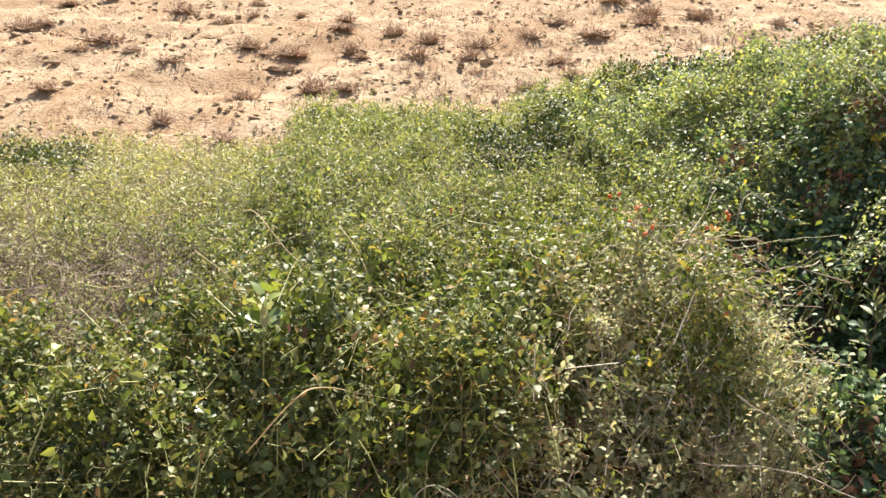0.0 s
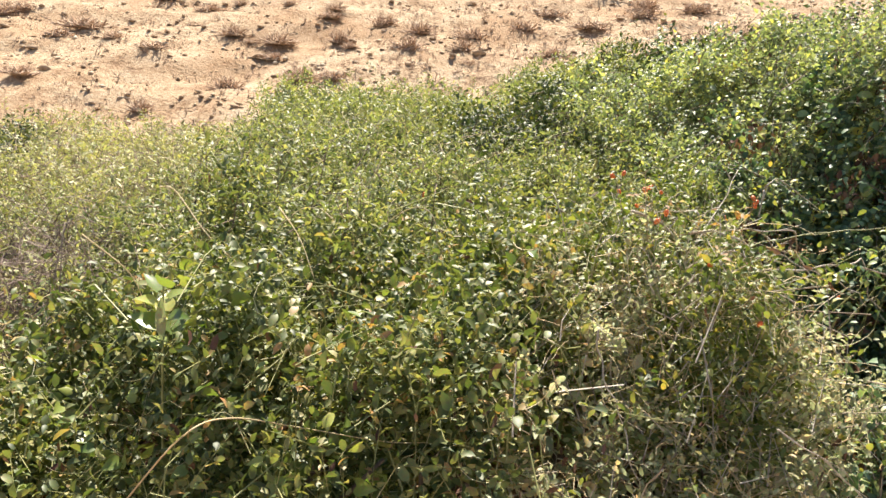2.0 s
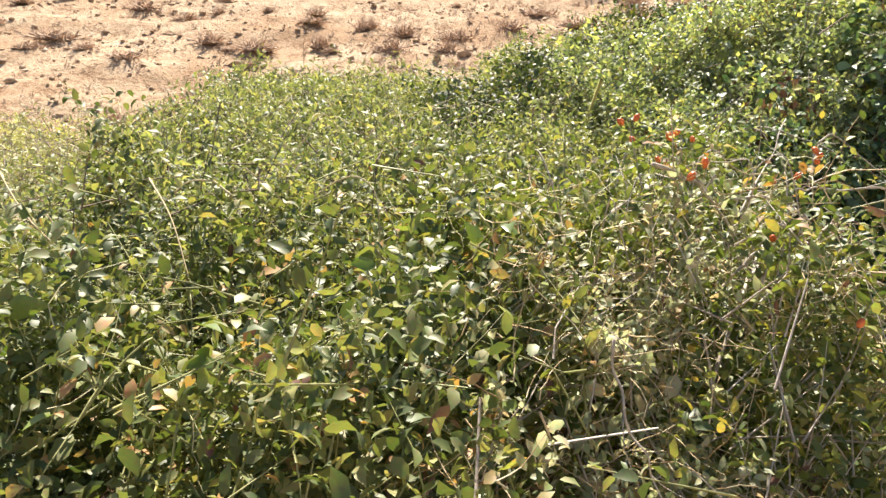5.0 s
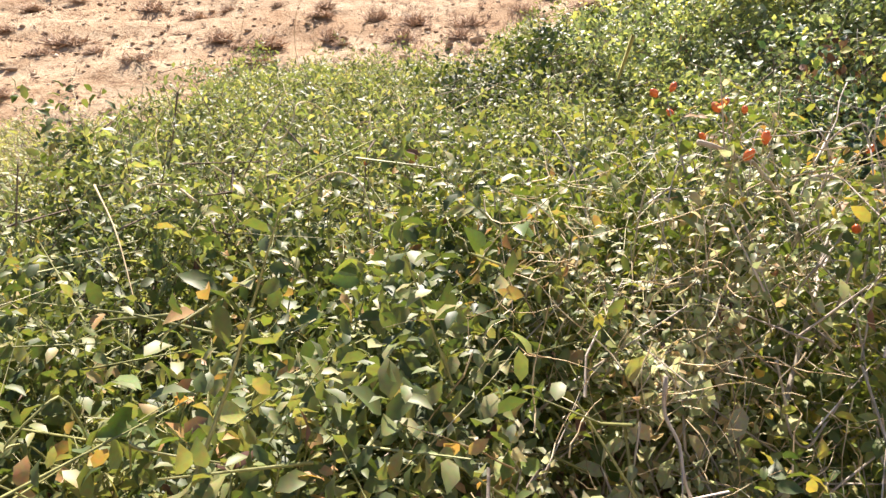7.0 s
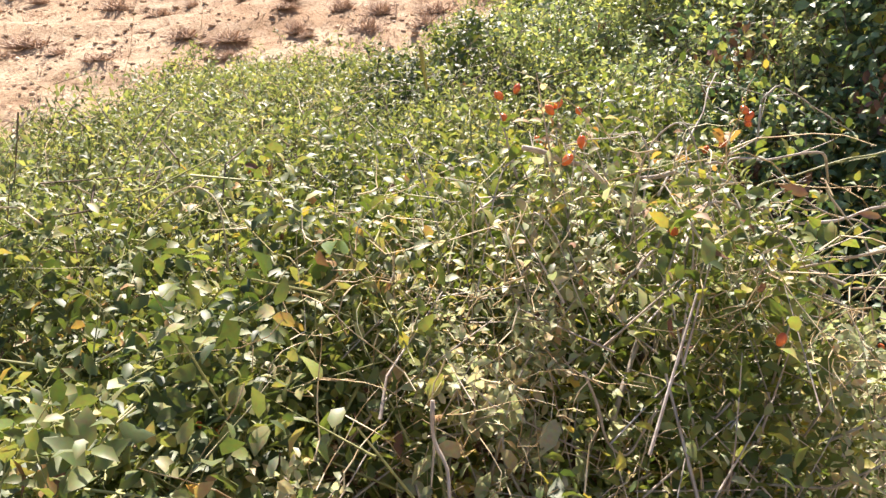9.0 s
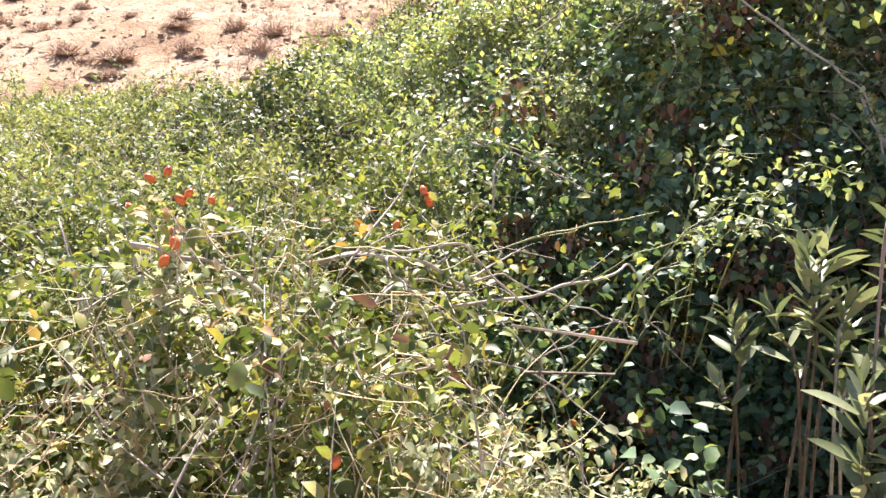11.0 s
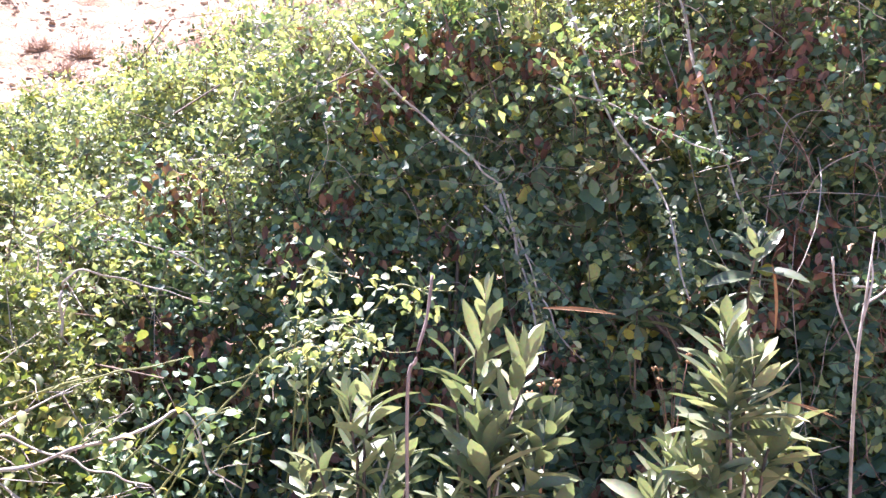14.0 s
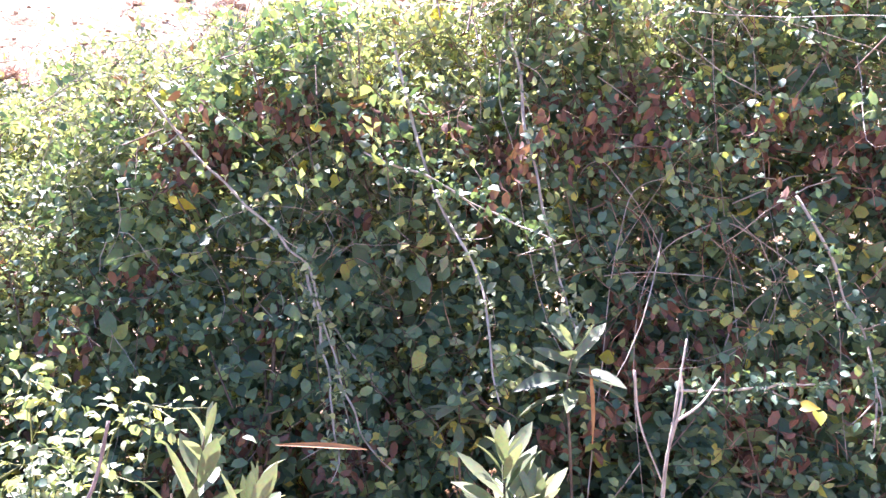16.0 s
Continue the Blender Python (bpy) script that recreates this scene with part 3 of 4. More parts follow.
for b, (bx, by, kind) in enumerate(BUSHES):
    mat, shape, (l0, l1), wide, many, long, dense, droop, label, category = KINDS[kind]
    r = np.random.RandomState(100 + b)
    bush = thing(kind + "_bush" if kind not in ("climber", "bramble", "sun_tinted_bramble") else kind + "_thicket", (bx, by, float(land(bx, by))), label, category, "bushes of the thicket")
    bush_things.append(bush)
    sel = np.where((owner == b) & (luck * per_m2 < 0.9 * dense * area * thin) & (height > 0.10) & in_reach)[0]
    if len(sel) == 0:
        continue
    n = len(sel)
    x, y = sx[sel] + r.normal(0, 0.02, n), sy[sel] + r.normal(0, 0.02, n)
    gxs, gys = steepness(x, y)
    normal = unit(np.stack([-np.clip(gxs, -2, 2), -np.clip(gys, -2, 2), np.ones(n)], -1))
    d = unit(normal * 0.75 + np.array([0, 0, 0.45 - droop]) + r.normal(0, 0.45, (n, 3)))
    ln = long * r.uniform(0.6, 1.3, n)
    depth = np.minimum(r.exponential(0.14 if kind == "bramble" else 0.11, n), 0.36)
    stray = r.uniform(0, 1, n) > (0.86 if kind == "bramble" else 0.92)
    depth = np.where(stray, -r.uniform(0.02, 0.17 if kind == "bramble" else 0.14, n), depth)
    top = np.stack([x, y, thicket(x, y)], -1) - normal * depth[:, None]
    top[:, 2] = np.maximum(top[:, 2], land(x, y) + 0.03)
    root = top - d * ln[:, None]
    root[:, 2] = np.maximum(root[:, 2], land(root[:, 0], root[:, 1]) + 0.01)
    d = unit(top - root)
    pieces = []
    side = unit(np.cross(d, r.normal(0, 1, (n, 3))))
    other = np.cross(d, side)
    for k in range(many):
        t = 0.25 + 0.75 * (k + r.uniform(0, 0.6, n)) / many
        a = k * 2.4 + r.uniform(-0.5, 0.5, n)
        out = side * np.cos(a)[:, None] + other * np.sin(a)[:, None]
        along = d * 0.55 + out * 0.9 + np.array([0, 0, -droop]) + r.normal(0, 0.2, (n, 3))
        up = np.array([0, 0, 1.0]) * 0.8 + normal * 0.5 + r.normal(0, 0.75, (n, 3))
        size = r.uniform(l0, l1, n) * (1.1 - 0.35 * t) * (1 + 0.3 * smooth(4.3, 5.3, y)) * (1 + 0.5 * smooth(3.2, 3.9, x))
        pieces.append(blades(shape, root + d * (ln * t)[:, None] + out * 0.004, along, up, size, np.full(n, wide) * r.uniform(0.8, 1.2, n)))
    hang("foliage", mesh_of("foliage", *joined(pieces), mat), bush, kind="stuff")
    stem_mat = {"climber": GREEN_CANE, "rose": CANE, "faded_rose": CANE, "twiggy": TWIG, "scrub": TWIG}.get(kind, BARK)
    w = r.uniform(0.0009, 0.0018, n)
    shown = (r.uniform(0, 1, n) < 0.5) & (np.linalg.norm(top - root, axis=1) < 0.20)
    twigs = [sticks(root[shown], top[shown], w[shown] * 1.2, w[shown] * 0.5)]
    down = root - d * 0.12 + r.normal(0, 0.06, (n, 3)) - np.array([0, 0, 0.07])
    half = (r.uniform(0, 1, n) < 0.25) & (np.linalg.norm(down - root, axis=1) < 0.17)
    twigs.append(sticks(down[half], root[half], w[half] * 1.8, w[half] * 1.2))
    if kind in ("twiggy", "scrub"):
        q = r.randint(0, n, int(n * (1.6 if kind == "twiggy" else 0.7)))
        e = unit(normal[q] + r.normal(0, 0.7, (len(q), 3)))
        twigs.append(sticks(top[q] - e * 0.12, top[q] + e * r.uniform(0.0, 0.06, (len(q), 1)), np.full(len(q), 0.0016), np.full(len(q), 0.0006)))
    hang("brushwood", mesh_of("brushwood", *joined(twigs), stem_mat), bush, kind="stuff")
    # leaves deep inside, down to the ground
    if by < 6.2:
        q = np.where((owner == b) & (height > 0.25) & in_reach)[0]
        m = int(len(q) / per_m2 * (7000 if "bramble" in kind else 2000 if by < 4.4 else 1700 if bx > 1.2 else 500))
        q = q[r.randint(0, len(q), m)]
        low = land(sx[q], sy[q])
        at = np.stack([sx[q], sy[q], low + 0.04 + (thicket(sx[q], sy[q]) - 0.12 - low) * r.uniform(0, 1, m) ** 0.7], -1)
        v = blades(shape, at, r.normal(0, 1, (m, 3)), np.array([0, 0, 0.6]) + r.normal(0, 0.6, (m, 3)), r.uniform(0.032, 0.055, m) * (1.15 if bx > 1.2 and by > 3 else 1), np.full(m, max(wide, 0.5)))
        hang("inner_foliage", mesh_of("inner_foliage", *v, mat), bush, kind="stuff")
    # woody stems that carry the bush
    for k in range(4):
        q = sel[r.randint(0, n)]
        foot = np.array([bx + r.normal(0, 0.08), by + r.normal(0, 0.08), float(land(bx, by)) - 0.03])
        head = np.array([sx[q], sy[q], float(thicket(sx[q], sy[q])) - 0.16])
        bend = (foot + head) / 2 + np.array([r.normal(0, 0.05), r.normal(0, 0.05), 0.12])
        if head[2] > foot[2] + 0.15:
            hang("stem", mesh_of("stem", *tube([foot, bend, head], 0.011, 0.004, 5, 4, 0.15, k), BARK, True), bush)
    # withered leaves caught inside
    share = {"bramble": 3.0, "sun_tinted_bramble": 0.12, "climber": 0.04, "rose": 0.05, "faded_rose": 0.12, "evergreen": 0.03}.get(kind, 0)
    if kind == "bramble" and bx < 1.2:
        share = 0.10
    k = int(n * share)
    if k:
        q = r.randint(0, n, k * 3)
        clump = waves(x[q] * 1.0, y[q] + top[q, 2], 0.5, 71) > (0.5 if kind == "bramble" else 0.15)
        q = q[clump]
        k = len(q)
        at = top[q] - normal[q] * r.uniform(-0.01, 0.07, (k, 1)) + r.normal(0, 0.02, (k, 3))
        v = blades(shape, at, np.array([0, 0, -0.9]) + r.normal(0, 0.5, (k, 3)), r.normal(0, 1, (k, 3)), r.uniform(l0, l1, k) * 1.05, np.full(k, wide * 0.75))
        hang("withered_foliage", mesh_of("withered_foliage", *v, DEAD_LEAF), bush, None, "brown withered leaves", "stuff")


# fallen leaves under the thicket, and straw at its edge
lr = np.random.RandomState(77)
lx, ly = lr.uniform(-1.5, 4.6, 13000), lr.uniform(1.9, 5.2, 13000)
keep = thicket(lx, ly) - land(lx, ly) > 0.12
lx, ly = lx[keep], ly[keep]
at = np.stack([lx, ly, land(lx, ly) + lr.uniform(0.004, 0.03, len(lx))], -1)
litter = blades(BLADE, at, lr.normal(0, 1, (len(lx), 3)) * np.array([1, 1, 0.25]), np.array([0, 0, 1.0]) + lr.normal(0, 0.35, (len(lx), 3)), lr.uniform(0.04, 0.08, len(lx)), np.full(len(lx), 0.7))
tagged(new("leaf_litter", mesh_of("leaf_litter", *litter, DEAD_LEAF)), "brown fallen leaves on the soil under the thicket", "leaf litter", kind="stuff")
tufts = []
for i in range(90):
    x, y = lr.uniform(0.75, 2.3), lr.uniform(1.95, 2.45)
    v, f = fan(14, 2000 + i, lr.uniform(0.05, 0.10), lr.uniform(0.10, 0.24), 0.8, 0.0016)
    tufts.append((v + np.array([x, y, float(land(x, y))]), f))
tagged(new("dry_grass", mesh_of("dry_grass", *joined(tufts), STRAW)), "dry straw-coloured grass at the edge of the thicket", "dry grass", kind="stuff")


# ---- near plants, one by one ----
def thing_of(kind, nth=0):
    return [t for t, b in zip(bush_things, BUSHES) if b[2] == kind][nth]


def leaf_mesh(name, length, width, fold, curl, material, heart=False):
    """One leaf blade of 5 rows by 3 corners, folded at the midrib and curled along it."""
    verts, tris = [], []
    for i in range(6):
        t = i / 5
        if heart:
            half = width / 2 * (0.62, 1.0, 0.92, 0.66, 0.34, 0.0)[i]
        else:
            half = width / 2 * (0.20, 0.62, 0.92, 1.0, 0.74, 0.06)[i]
        y, z = length * t, -curl * length * t * t
        back = -0.10 * length if heart and i == 0 else 0
        verts += [(-half, y + back, z + fold * half), (0, y, z), (half, y + back, z + fold * half)]
    for i in range(5):
        a = i * 3
        for k in (0, 1):
            tris += [(a + k, a + k + 1, a + k + 4), (a + k, a + k + 4, a + k + 3)]
    return mesh_of(name, verts, tris, material, True)


def facing(place, along, up, size=1.0):
    """The pose of a leaf at place that points along, its face towards up."""
    a = Vector(along).normalized()
    s = a.cross(Vector(up)).normalized()
    u = s.cross(a)
    m = Matrix((s, a, u)).transposed().to_4x4()
    return Matrix.Translation(place) @ m @ Matrix.Scale(size, 4)


narrow = [leaf_mesh("leaf", 0.086, 0.0250, 0.4, c, NARROW_LEAF) for c in (-0.12, 0.04, 0.16, 0.28)]
short = [leaf_mesh("leaf", 0.050, 0.011, 0.5, c, NARROW_LEAF) for c in (0.0, 0.12)]
broad = [leaf_mesh("leaf", 0.060, 0.046, 0.35, c, BIG_LEAF, True) for c in (0.10, 0.25, 0.4)]
yellow = [leaf_mesh("yellow_leaf", 0.040, 0.032, 0.3, c, YELLOW_LEAF, True) for c in (0.1, 0.3)]


def leafy_shrub(shoots, label, leaves, per, seed, size=1.0, spread=1.0, bare=0.08):
    """Upright shoots with narrow leaves spiralling round the upper part."""
    r = random.Random(seed)
    foot = Vector(shoots[0][1])
    foot.z = float(land(foot.x, foot.y))
    shrub = thing("narrow_leaved_shrub", foot, label, "shrub", "narrow-leaved shrubs")
    main = len(shoots)
    for tip, low in list(shoots):
        if bare < 0.5:
            for _ in range(1):
                t, q = Vector(tip), Vector(low)
                aside = Vector((r.uniform(-0.07, 0.07), r.uniform(-0.06, 0.03), r.uniform(-0.17, -0.07)))
                shoots.append((t + aside, q + aside * 0.3 + Vector((0, 0, -0.06))))
    for n, (tip, low) in enumerate(shoots):
        tip, low = Vector(tip) - Vector((0, 0, 0.045 * size)), Vector(low)
        start = Vector((foot.x + r.uniform(-0.05, 0.05), foot.y + r.uniform(-0.05, 0.05), float(land(foot.x, foot.y)) - 0.02))
        path = [start, start.lerp(low, 0.5) + Vector((r.uniform(-.03, .03), r.uniform(-.03, .03), 0)), low, low.lerp(tip, 0.55) + Vector((r.uniform(-.01, .01), r.uniform(-.01, .01), 0)), tip]
        hang("stem", mesh_of("stem", *tube(path, 0.0042, 0.0018, 6, 5, 0.1, n), CANE if n % 3 == 2 else BARK, True), shrub)
        axis_dir = (tip - low).normalized()
        side = axis_dir.orthogonal().normalized()
        other = axis_dir.cross(side)
        count = per if n < main else max(6, per // 2)
        for k in range(count):
            t = k / (count - 1)
            at = tip.lerp(low, t * (1 - bare) * 1.1) if (tip - low).length > 0.1 else tip.lerp(low, t * 0.8)
            a = k * 2.39996 + r.uniform(-0.3, 0.3)
            out = side * math.cos(a) + other * math.sin(a)
            lean = radians((14 + 50 * t ** 0.8) * spread) + r.uniform(-0.2, 0.4)
            along = axis_dir * math.cos(lean) + out * math.sin(lean)
            up = axis_dir * math.sin(lean) - out * math.cos(lean) + Vector((r.uniform(-.6, .6), r.uniform(-.6, .6), r.uniform(-.4, .4)))
            grown = size * (0.45 + 0.55 * min(1, t * 3)) * r.uniform(0.7, 1.15)
            hang("leaf", leaves[r.randrange(len(leaves))], shrub, facing(at + out * 0.002, along, up, grown))
    return shrub


LIT = "grey-green shrub with upright shoots of narrow leaves before the brambles"
ROSETTE = "narrow-leaved shoot with a spread rosette in the shade"
leafy_shrub([((1.882, 2.829, 1.175), (1.83, 2.76, 0.86)), ((1.945, 2.80, 1.10), (1.87, 2.74, 0.86)), ((1.945, 2.706, 0.985), (1.89, 2.70, 0.80)), ((1.85, 2.74, 0.99), (1.84, 2.70, 0.82))], LIT, narrow, 26, 1, 1.1)
leafy_shrub([((1.685, 2.81, 1.045), (1.66, 2.78, 0.84)), ((1.645, 2.80, 1.03), (1.65, 2.78, 0.84)), ((1.71, 2.77, 0.95), (1.68, 2.75, 0.80))], LIT, narrow, 18, 2, 0.95)
leafy_shrub([((2.295, 2.768, 1.115), (2.29, 2.75, 0.90)), ((2.34, 2.74, 1.05), (2.31, 2.73, 0.86)), ((2.27, 2.72, 1.02), (2.28, 2.72, 0.86)), ((2.39, 2.72, 0.93), (2.33, 2.70, 0.80))], LIT, narrow, 26, 3, 1.1)
leafy_shrub([((1.566, 2.923, 0.885), (1.585, 2.91, 0.74))], "small narrow-leaved shoot on a bare pale stem", narrow, 14, 4, 0.8)
leafy_shrub([((2.385, 3.235, 1.04), (2.39, 3.25, 0.84))], ROSETTE, narrow, 14, 5, 1.2, 1.7, 0.6)
leafy_shrub([((2.531, 3.001, 1.20), (2.54, 3.03, 0.92))], ROSETTE, narrow, 16, 6, 1.25, 1.6, 0.55)
leafy_shrub([((1.63, 2.60, 0.86), (1.64, 2.59, 0.66)), ((1.70, 2.58, 0.83), (1.69, 2.58, 0.66)), ((1.77, 2.60, 0.84), (1.75, 2.59, 0.66))], LIT, narrow, 18, 7, 1.0)
leafy_shrub([((1.948, 2.606, 0.86), (1.95, 2.60, 0.66)), ((2.04, 2.60, 0.84), (2.02, 2.60, 0.66))], LIT, narrow, 18, 12, 1.0)
leafy_shrub([((2.197, 2.779, 0.885), (2.20, 2.77, 0.70)), ((2.25, 2.72, 0.86), (2.24, 2.72, 0.68)), ((2.13, 2.72, 0.84), (2.16, 2.73, 0.68))], LIT, narrow, 20, 13, 1.05)
LOW = "small fresh-green shrub with short narrow leaves under the rose canes"
leafy_shrub([((0.855, 2.42, 0.70), (0.85, 2.42, 0.42)), ((0.80, 2.40, 0.66), (0.83, 2.42, 0.40)), ((0.90, 2.38, 0.66), (0.87, 2.40, 0.40))], LOW, short, 14, 8, 1.1)
leafy_shrub([((0.745, 2.32, 0.66), (0.75, 2.33, 0.38)), ((0.70, 2.30, 0.60), (0.73, 2.32, 0.36))], LOW, short, 13, 9, 1.1)
leafy_shrub([((0.98, 2.16, 0.66), (0.98, 2.18, 0.38)), ((1.05, 2.18, 0.60), (1.0, 2.18, 0.36)), ((0.92, 2.14, 0.58), (0.96, 2.16, 0.36))], LOW, short, 13, 10, 1.1)
leafy_shrub([((1.25, 2.42, 0.62), (1.25, 2.42, 0.36)), ((1.32, 2.44, 0.58), (1.28, 2.43, 0.34))], LOW, short, 12, 11, 1.1)


def sprays(points, count, material, shape, l0, l1, width, seed, spread=0.02):
    """Leaves set along a cane."""
    r = np.random.RandomState(seed)
    c = curve_points(points, 8)
    i = r.randint(0, len(c) - 1, count)
    at = c[i] + (c[i + 1] - c[i]) * r.uniform(0, 1, (count, 1)) + r.normal(0, spread, (count, 3))
    along = r.normal(0, 0.7, (count, 3)) + np.array([-0.1, -0.2, 0.15])
    return mesh_of("cane_foliage", *blades(shape, at, along, np.array([0, 0, 1.0]) + r.normal(0, 0.45, (count, 3)), r.uniform(l0, l1, count), np.full(count, width)), material)


def cane(parent, points, r0, r1, material, seed, name="cane"):
    """One cane with short side spurs."""
    r = np.random.RandomState(seed)
    points = curve_points(points, 3)
    points[1:-1] += r.normal(0, 0.0032, points[1:-1].shape)
    made = hang(name, mesh_of(name, *tube(points, r0, r1, 6, 3, 0.16, seed), material, True), parent)
    c = curve_points(points, 3)
    for k in range(3):
        i = r.randint(1, len(c) - 1)
        d = unit(c[i] - c[i - 1])
        e = unit(d + r.normal(0, 0.6, 3)) * r.uniform(0.03, 0.11)
        spur = new("spur", mesh_of("spur", *tube([c[i], c[i] + e * 0.5 + r.normal(0, 0.006, 3), c[i] + e], r1 * 0.9, r1 * 0.4, 4, 2, 0.1, k), material, True))
        spur.parent = made
    return made


rose, rose_b = thing_of("rose", 0), thing_of("rose", 1)
MAIN_CANES = [
    [(0.70, 2.42, 0.74), (0.787, 2.55, 0.874), (0.841, 2.68, 0.886), (0.932, 2.80, 0.952), (1.023, 2.90, 0.903)],
    [(0.795, 2.70, 1.02), (0.88, 2.76, 1.015), (0.981, 2.83, 0.985), (1.062, 2.90, 0.918), (1.13, 2.90, 0.85), (1.191, 2.89, 0.787), (1.268, 2.85, 0.842)],
    [(0.80, 2.62, 0.84), (0.907, 2.779, 0.941), (0.97, 2.85, 0.955), (1.062, 2.90, 0.92)],
    [(0.93, 2.80, 0.90), (1.06, 2.86, 0.90), (1.223, 2.85, 0.924), (1.33, 2.90, 0.94), (1.39, 2.95, 0.93), (1.418, 2.95, 0.832), (1.47, 2.95, 0.784)],
    [(0.60, 2.52, 1.09), (0.682, 2.55, 1.06), (0.743, 2.60, 1.003), (0.796, 2.65, 0.937), (0.842, 2.65, 0.80)],
    [(0.793, 2.70, 0.846), (0.925, 2.80, 0.818), (1.097, 2.85, 0.796), (1.23, 2.85, 0.724), (1.32, 2.80, 0.653)],
]
SIDE_CANES = [
    [(1.191, 2.894, 0.787), (1.20, 2.88, 0.72), (1.215, 2.85, 0.65)],
    [(1.04, 2.89, 0.925), (1.112, 2.98, 0.945), (1.195, 3.046, 0.96)],
    [(1.15, 3.20, 1.02), (1.161, 3.20, 1.116), (1.201, 3.20, 1.143), (1.305, 3.27, 1.098), (1.418, 3.34, 1.035)],
    [(0.86, 2.58, 1.05), (0.91, 2.60, 1.052), (1.03, 2.60, 1.05), (1.085, 2.70, 0.979), (1.162, 2.75, 0.905), (1.199, 2.75, 0.83), (1.212, 2.75, 0.755)],
    [(0.69, 2.40, 0.90), (0.73, 2.42, 0.94), (0.768, 2.45, 0.973), (0.80, 2.47, 0.99)],
    [(0.92, 2.72, 1.02), (0.952, 2.70, 0.964), (0.999, 2.65, 0.898), (1.017, 2.70, 0.765)],
    [(1.0, 2.92, 0.95), (1.12, 2.95, 0.98), (1.26, 2.92, 1.02), (1.36, 2.88, 1.04)],
    [(1.05, 2.93, 0.92), (1.13, 2.90, 0.94), (1.22, 2.88, 0.90), (1.31, 2.85, 0.87), (1.36, 2.84, 0.82)],
    [(0.84, 2.78, 0.98), (0.93, 2.9, 1.08), (1.0, 3.0, 1.18)],
]
for k, pts in enumerate(MAIN_CANES + SIDE_CANES):
    cane(rose if k % 2 == 0 else rose_b, pts, 0.0040 if k < 5 else 0.0032 if k < 9 else 0.0022, 0.0013, CANE if k != 12 else GREEN_CANE, 300 + k)
    hang("cane_foliage", sprays(pts, 22, ROSE_LEAF, OVAL, 0.014, 0.03, 0.55, 320 + k, 0.045), rose if k % 2 == 0 else rose_b, kind="stuff")
faded = thing_of("faded_rose", 0)
for k, pts in enumerate([[(0.488, 2.16, 0.883), (0.507, 2.14, 0.793), (0.544, 2.12, 0.713), (0.581, 2.08, 0.60)], [(0.62, 2.05, 0.64), (0.59, 2.08, 0.56), (0.57, 2.1, 0.40)],
                         [(0.02, 1.72, 0.42), (0.06, 1.76, 0.56), (0.14, 1.80, 0.55), (0.2, 1.82, 0.40)], [(0.75, 2.05, 0.55), (0.95, 2.02, 0.56), (1.15, 2.0, 0.50), (1.3, 2.02, 0.42)],
                         [(0.85, 2.1, 0.72), (1.0, 2.12, 0.62), (1.12, 2.2, 0.50)]]):
    cane(faded, pts, 0.0022, 0.0010, CANE, 340 + k)


def random_canes(parent, count, x0, x1, y0, y1, length, material, seed, r0=0.0022, lift=0.03, leafy=None):
    r = np.random.RandomState(seed)
    for k in range(count):
        x, y, a, n = r.uniform(x0, x1), r.uniform(y0, y1), r.uniform(0, 2 * np.pi), length * r.uniform(0.6, 1.4)
        pts, bow = [], n * r.normal(0, 0.22)
        for t in np.linspace(-0.5, 0.5, 5):
            aside = bow * (1 - 4 * t * t)
            px, py = x + n * t * math.cos(a) - aside * math.sin(a), y + n * t * math.sin(a) + aside * math.cos(a)
            pts.append((px + r.normal(0, 0.016), py + r.normal(0, 0.016), float(thicket(px, py)) + lift * (1 - 3.2 * t * t) - 0.04 * abs(t) + r.normal(0, 0.01)))
        cane(parent, pts, r0 * r.uniform(0.8, 1.4), r0 * 0.5, material, seed + k, "cane")
        if leafy:
            hang("cane_foliage", sprays(pts, 14, *leafy, seed + k, 0.02), parent, kind="stuff")


ROSY = (ROSE_LEAF, OVAL, 0.016, 0.03, 0.55)
random_canes(rose, 12, 0.5, 1.0, 2.4, 2.85, 0.26, CANE, 400, 0.0015, 0.04, ROSY)
random_canes(rose_b, 9, 0.85, 1.25, 2.65, 3.1, 0.24, CANE, 420, 0.0015, 0.04, ROSY)
random_canes(thing_of("rose", 2), 8, 0.2, 0.8, 2.75, 3.3, 0.4, GREEN_CANE, 440, 0.002, 0.05, ROSY)
random_canes(thing_of("climber", 2), 7, -0.5, 0.1, 1.9, 2.3, 0.28, GREEN_CANE, 500, 0.0013, 0.03)
random_canes(thing_of("climber", 4), 5, -0.9, -0.1, 2.2, 2.7, 0.36, STRAW, 520, 0.0016, 0.07)
random_canes(thing_of("fine", 1), 6, -0.8, 0.2, 2.7, 3.5, 0.5, STRAW, 540, 0.0016, 0.06)
random_canes(thing_of("fine", 4), 5, -0.4, 0.7, 3.6, 4.6, 0.3, TWIG, 560, 0.0016, 0.0)
random_canes(thing_of("twiggy", 0), 12, -1.7, -0.9, 2.4, 3.1, 0.4, TWIG, 580, 0.0018, 0.03)


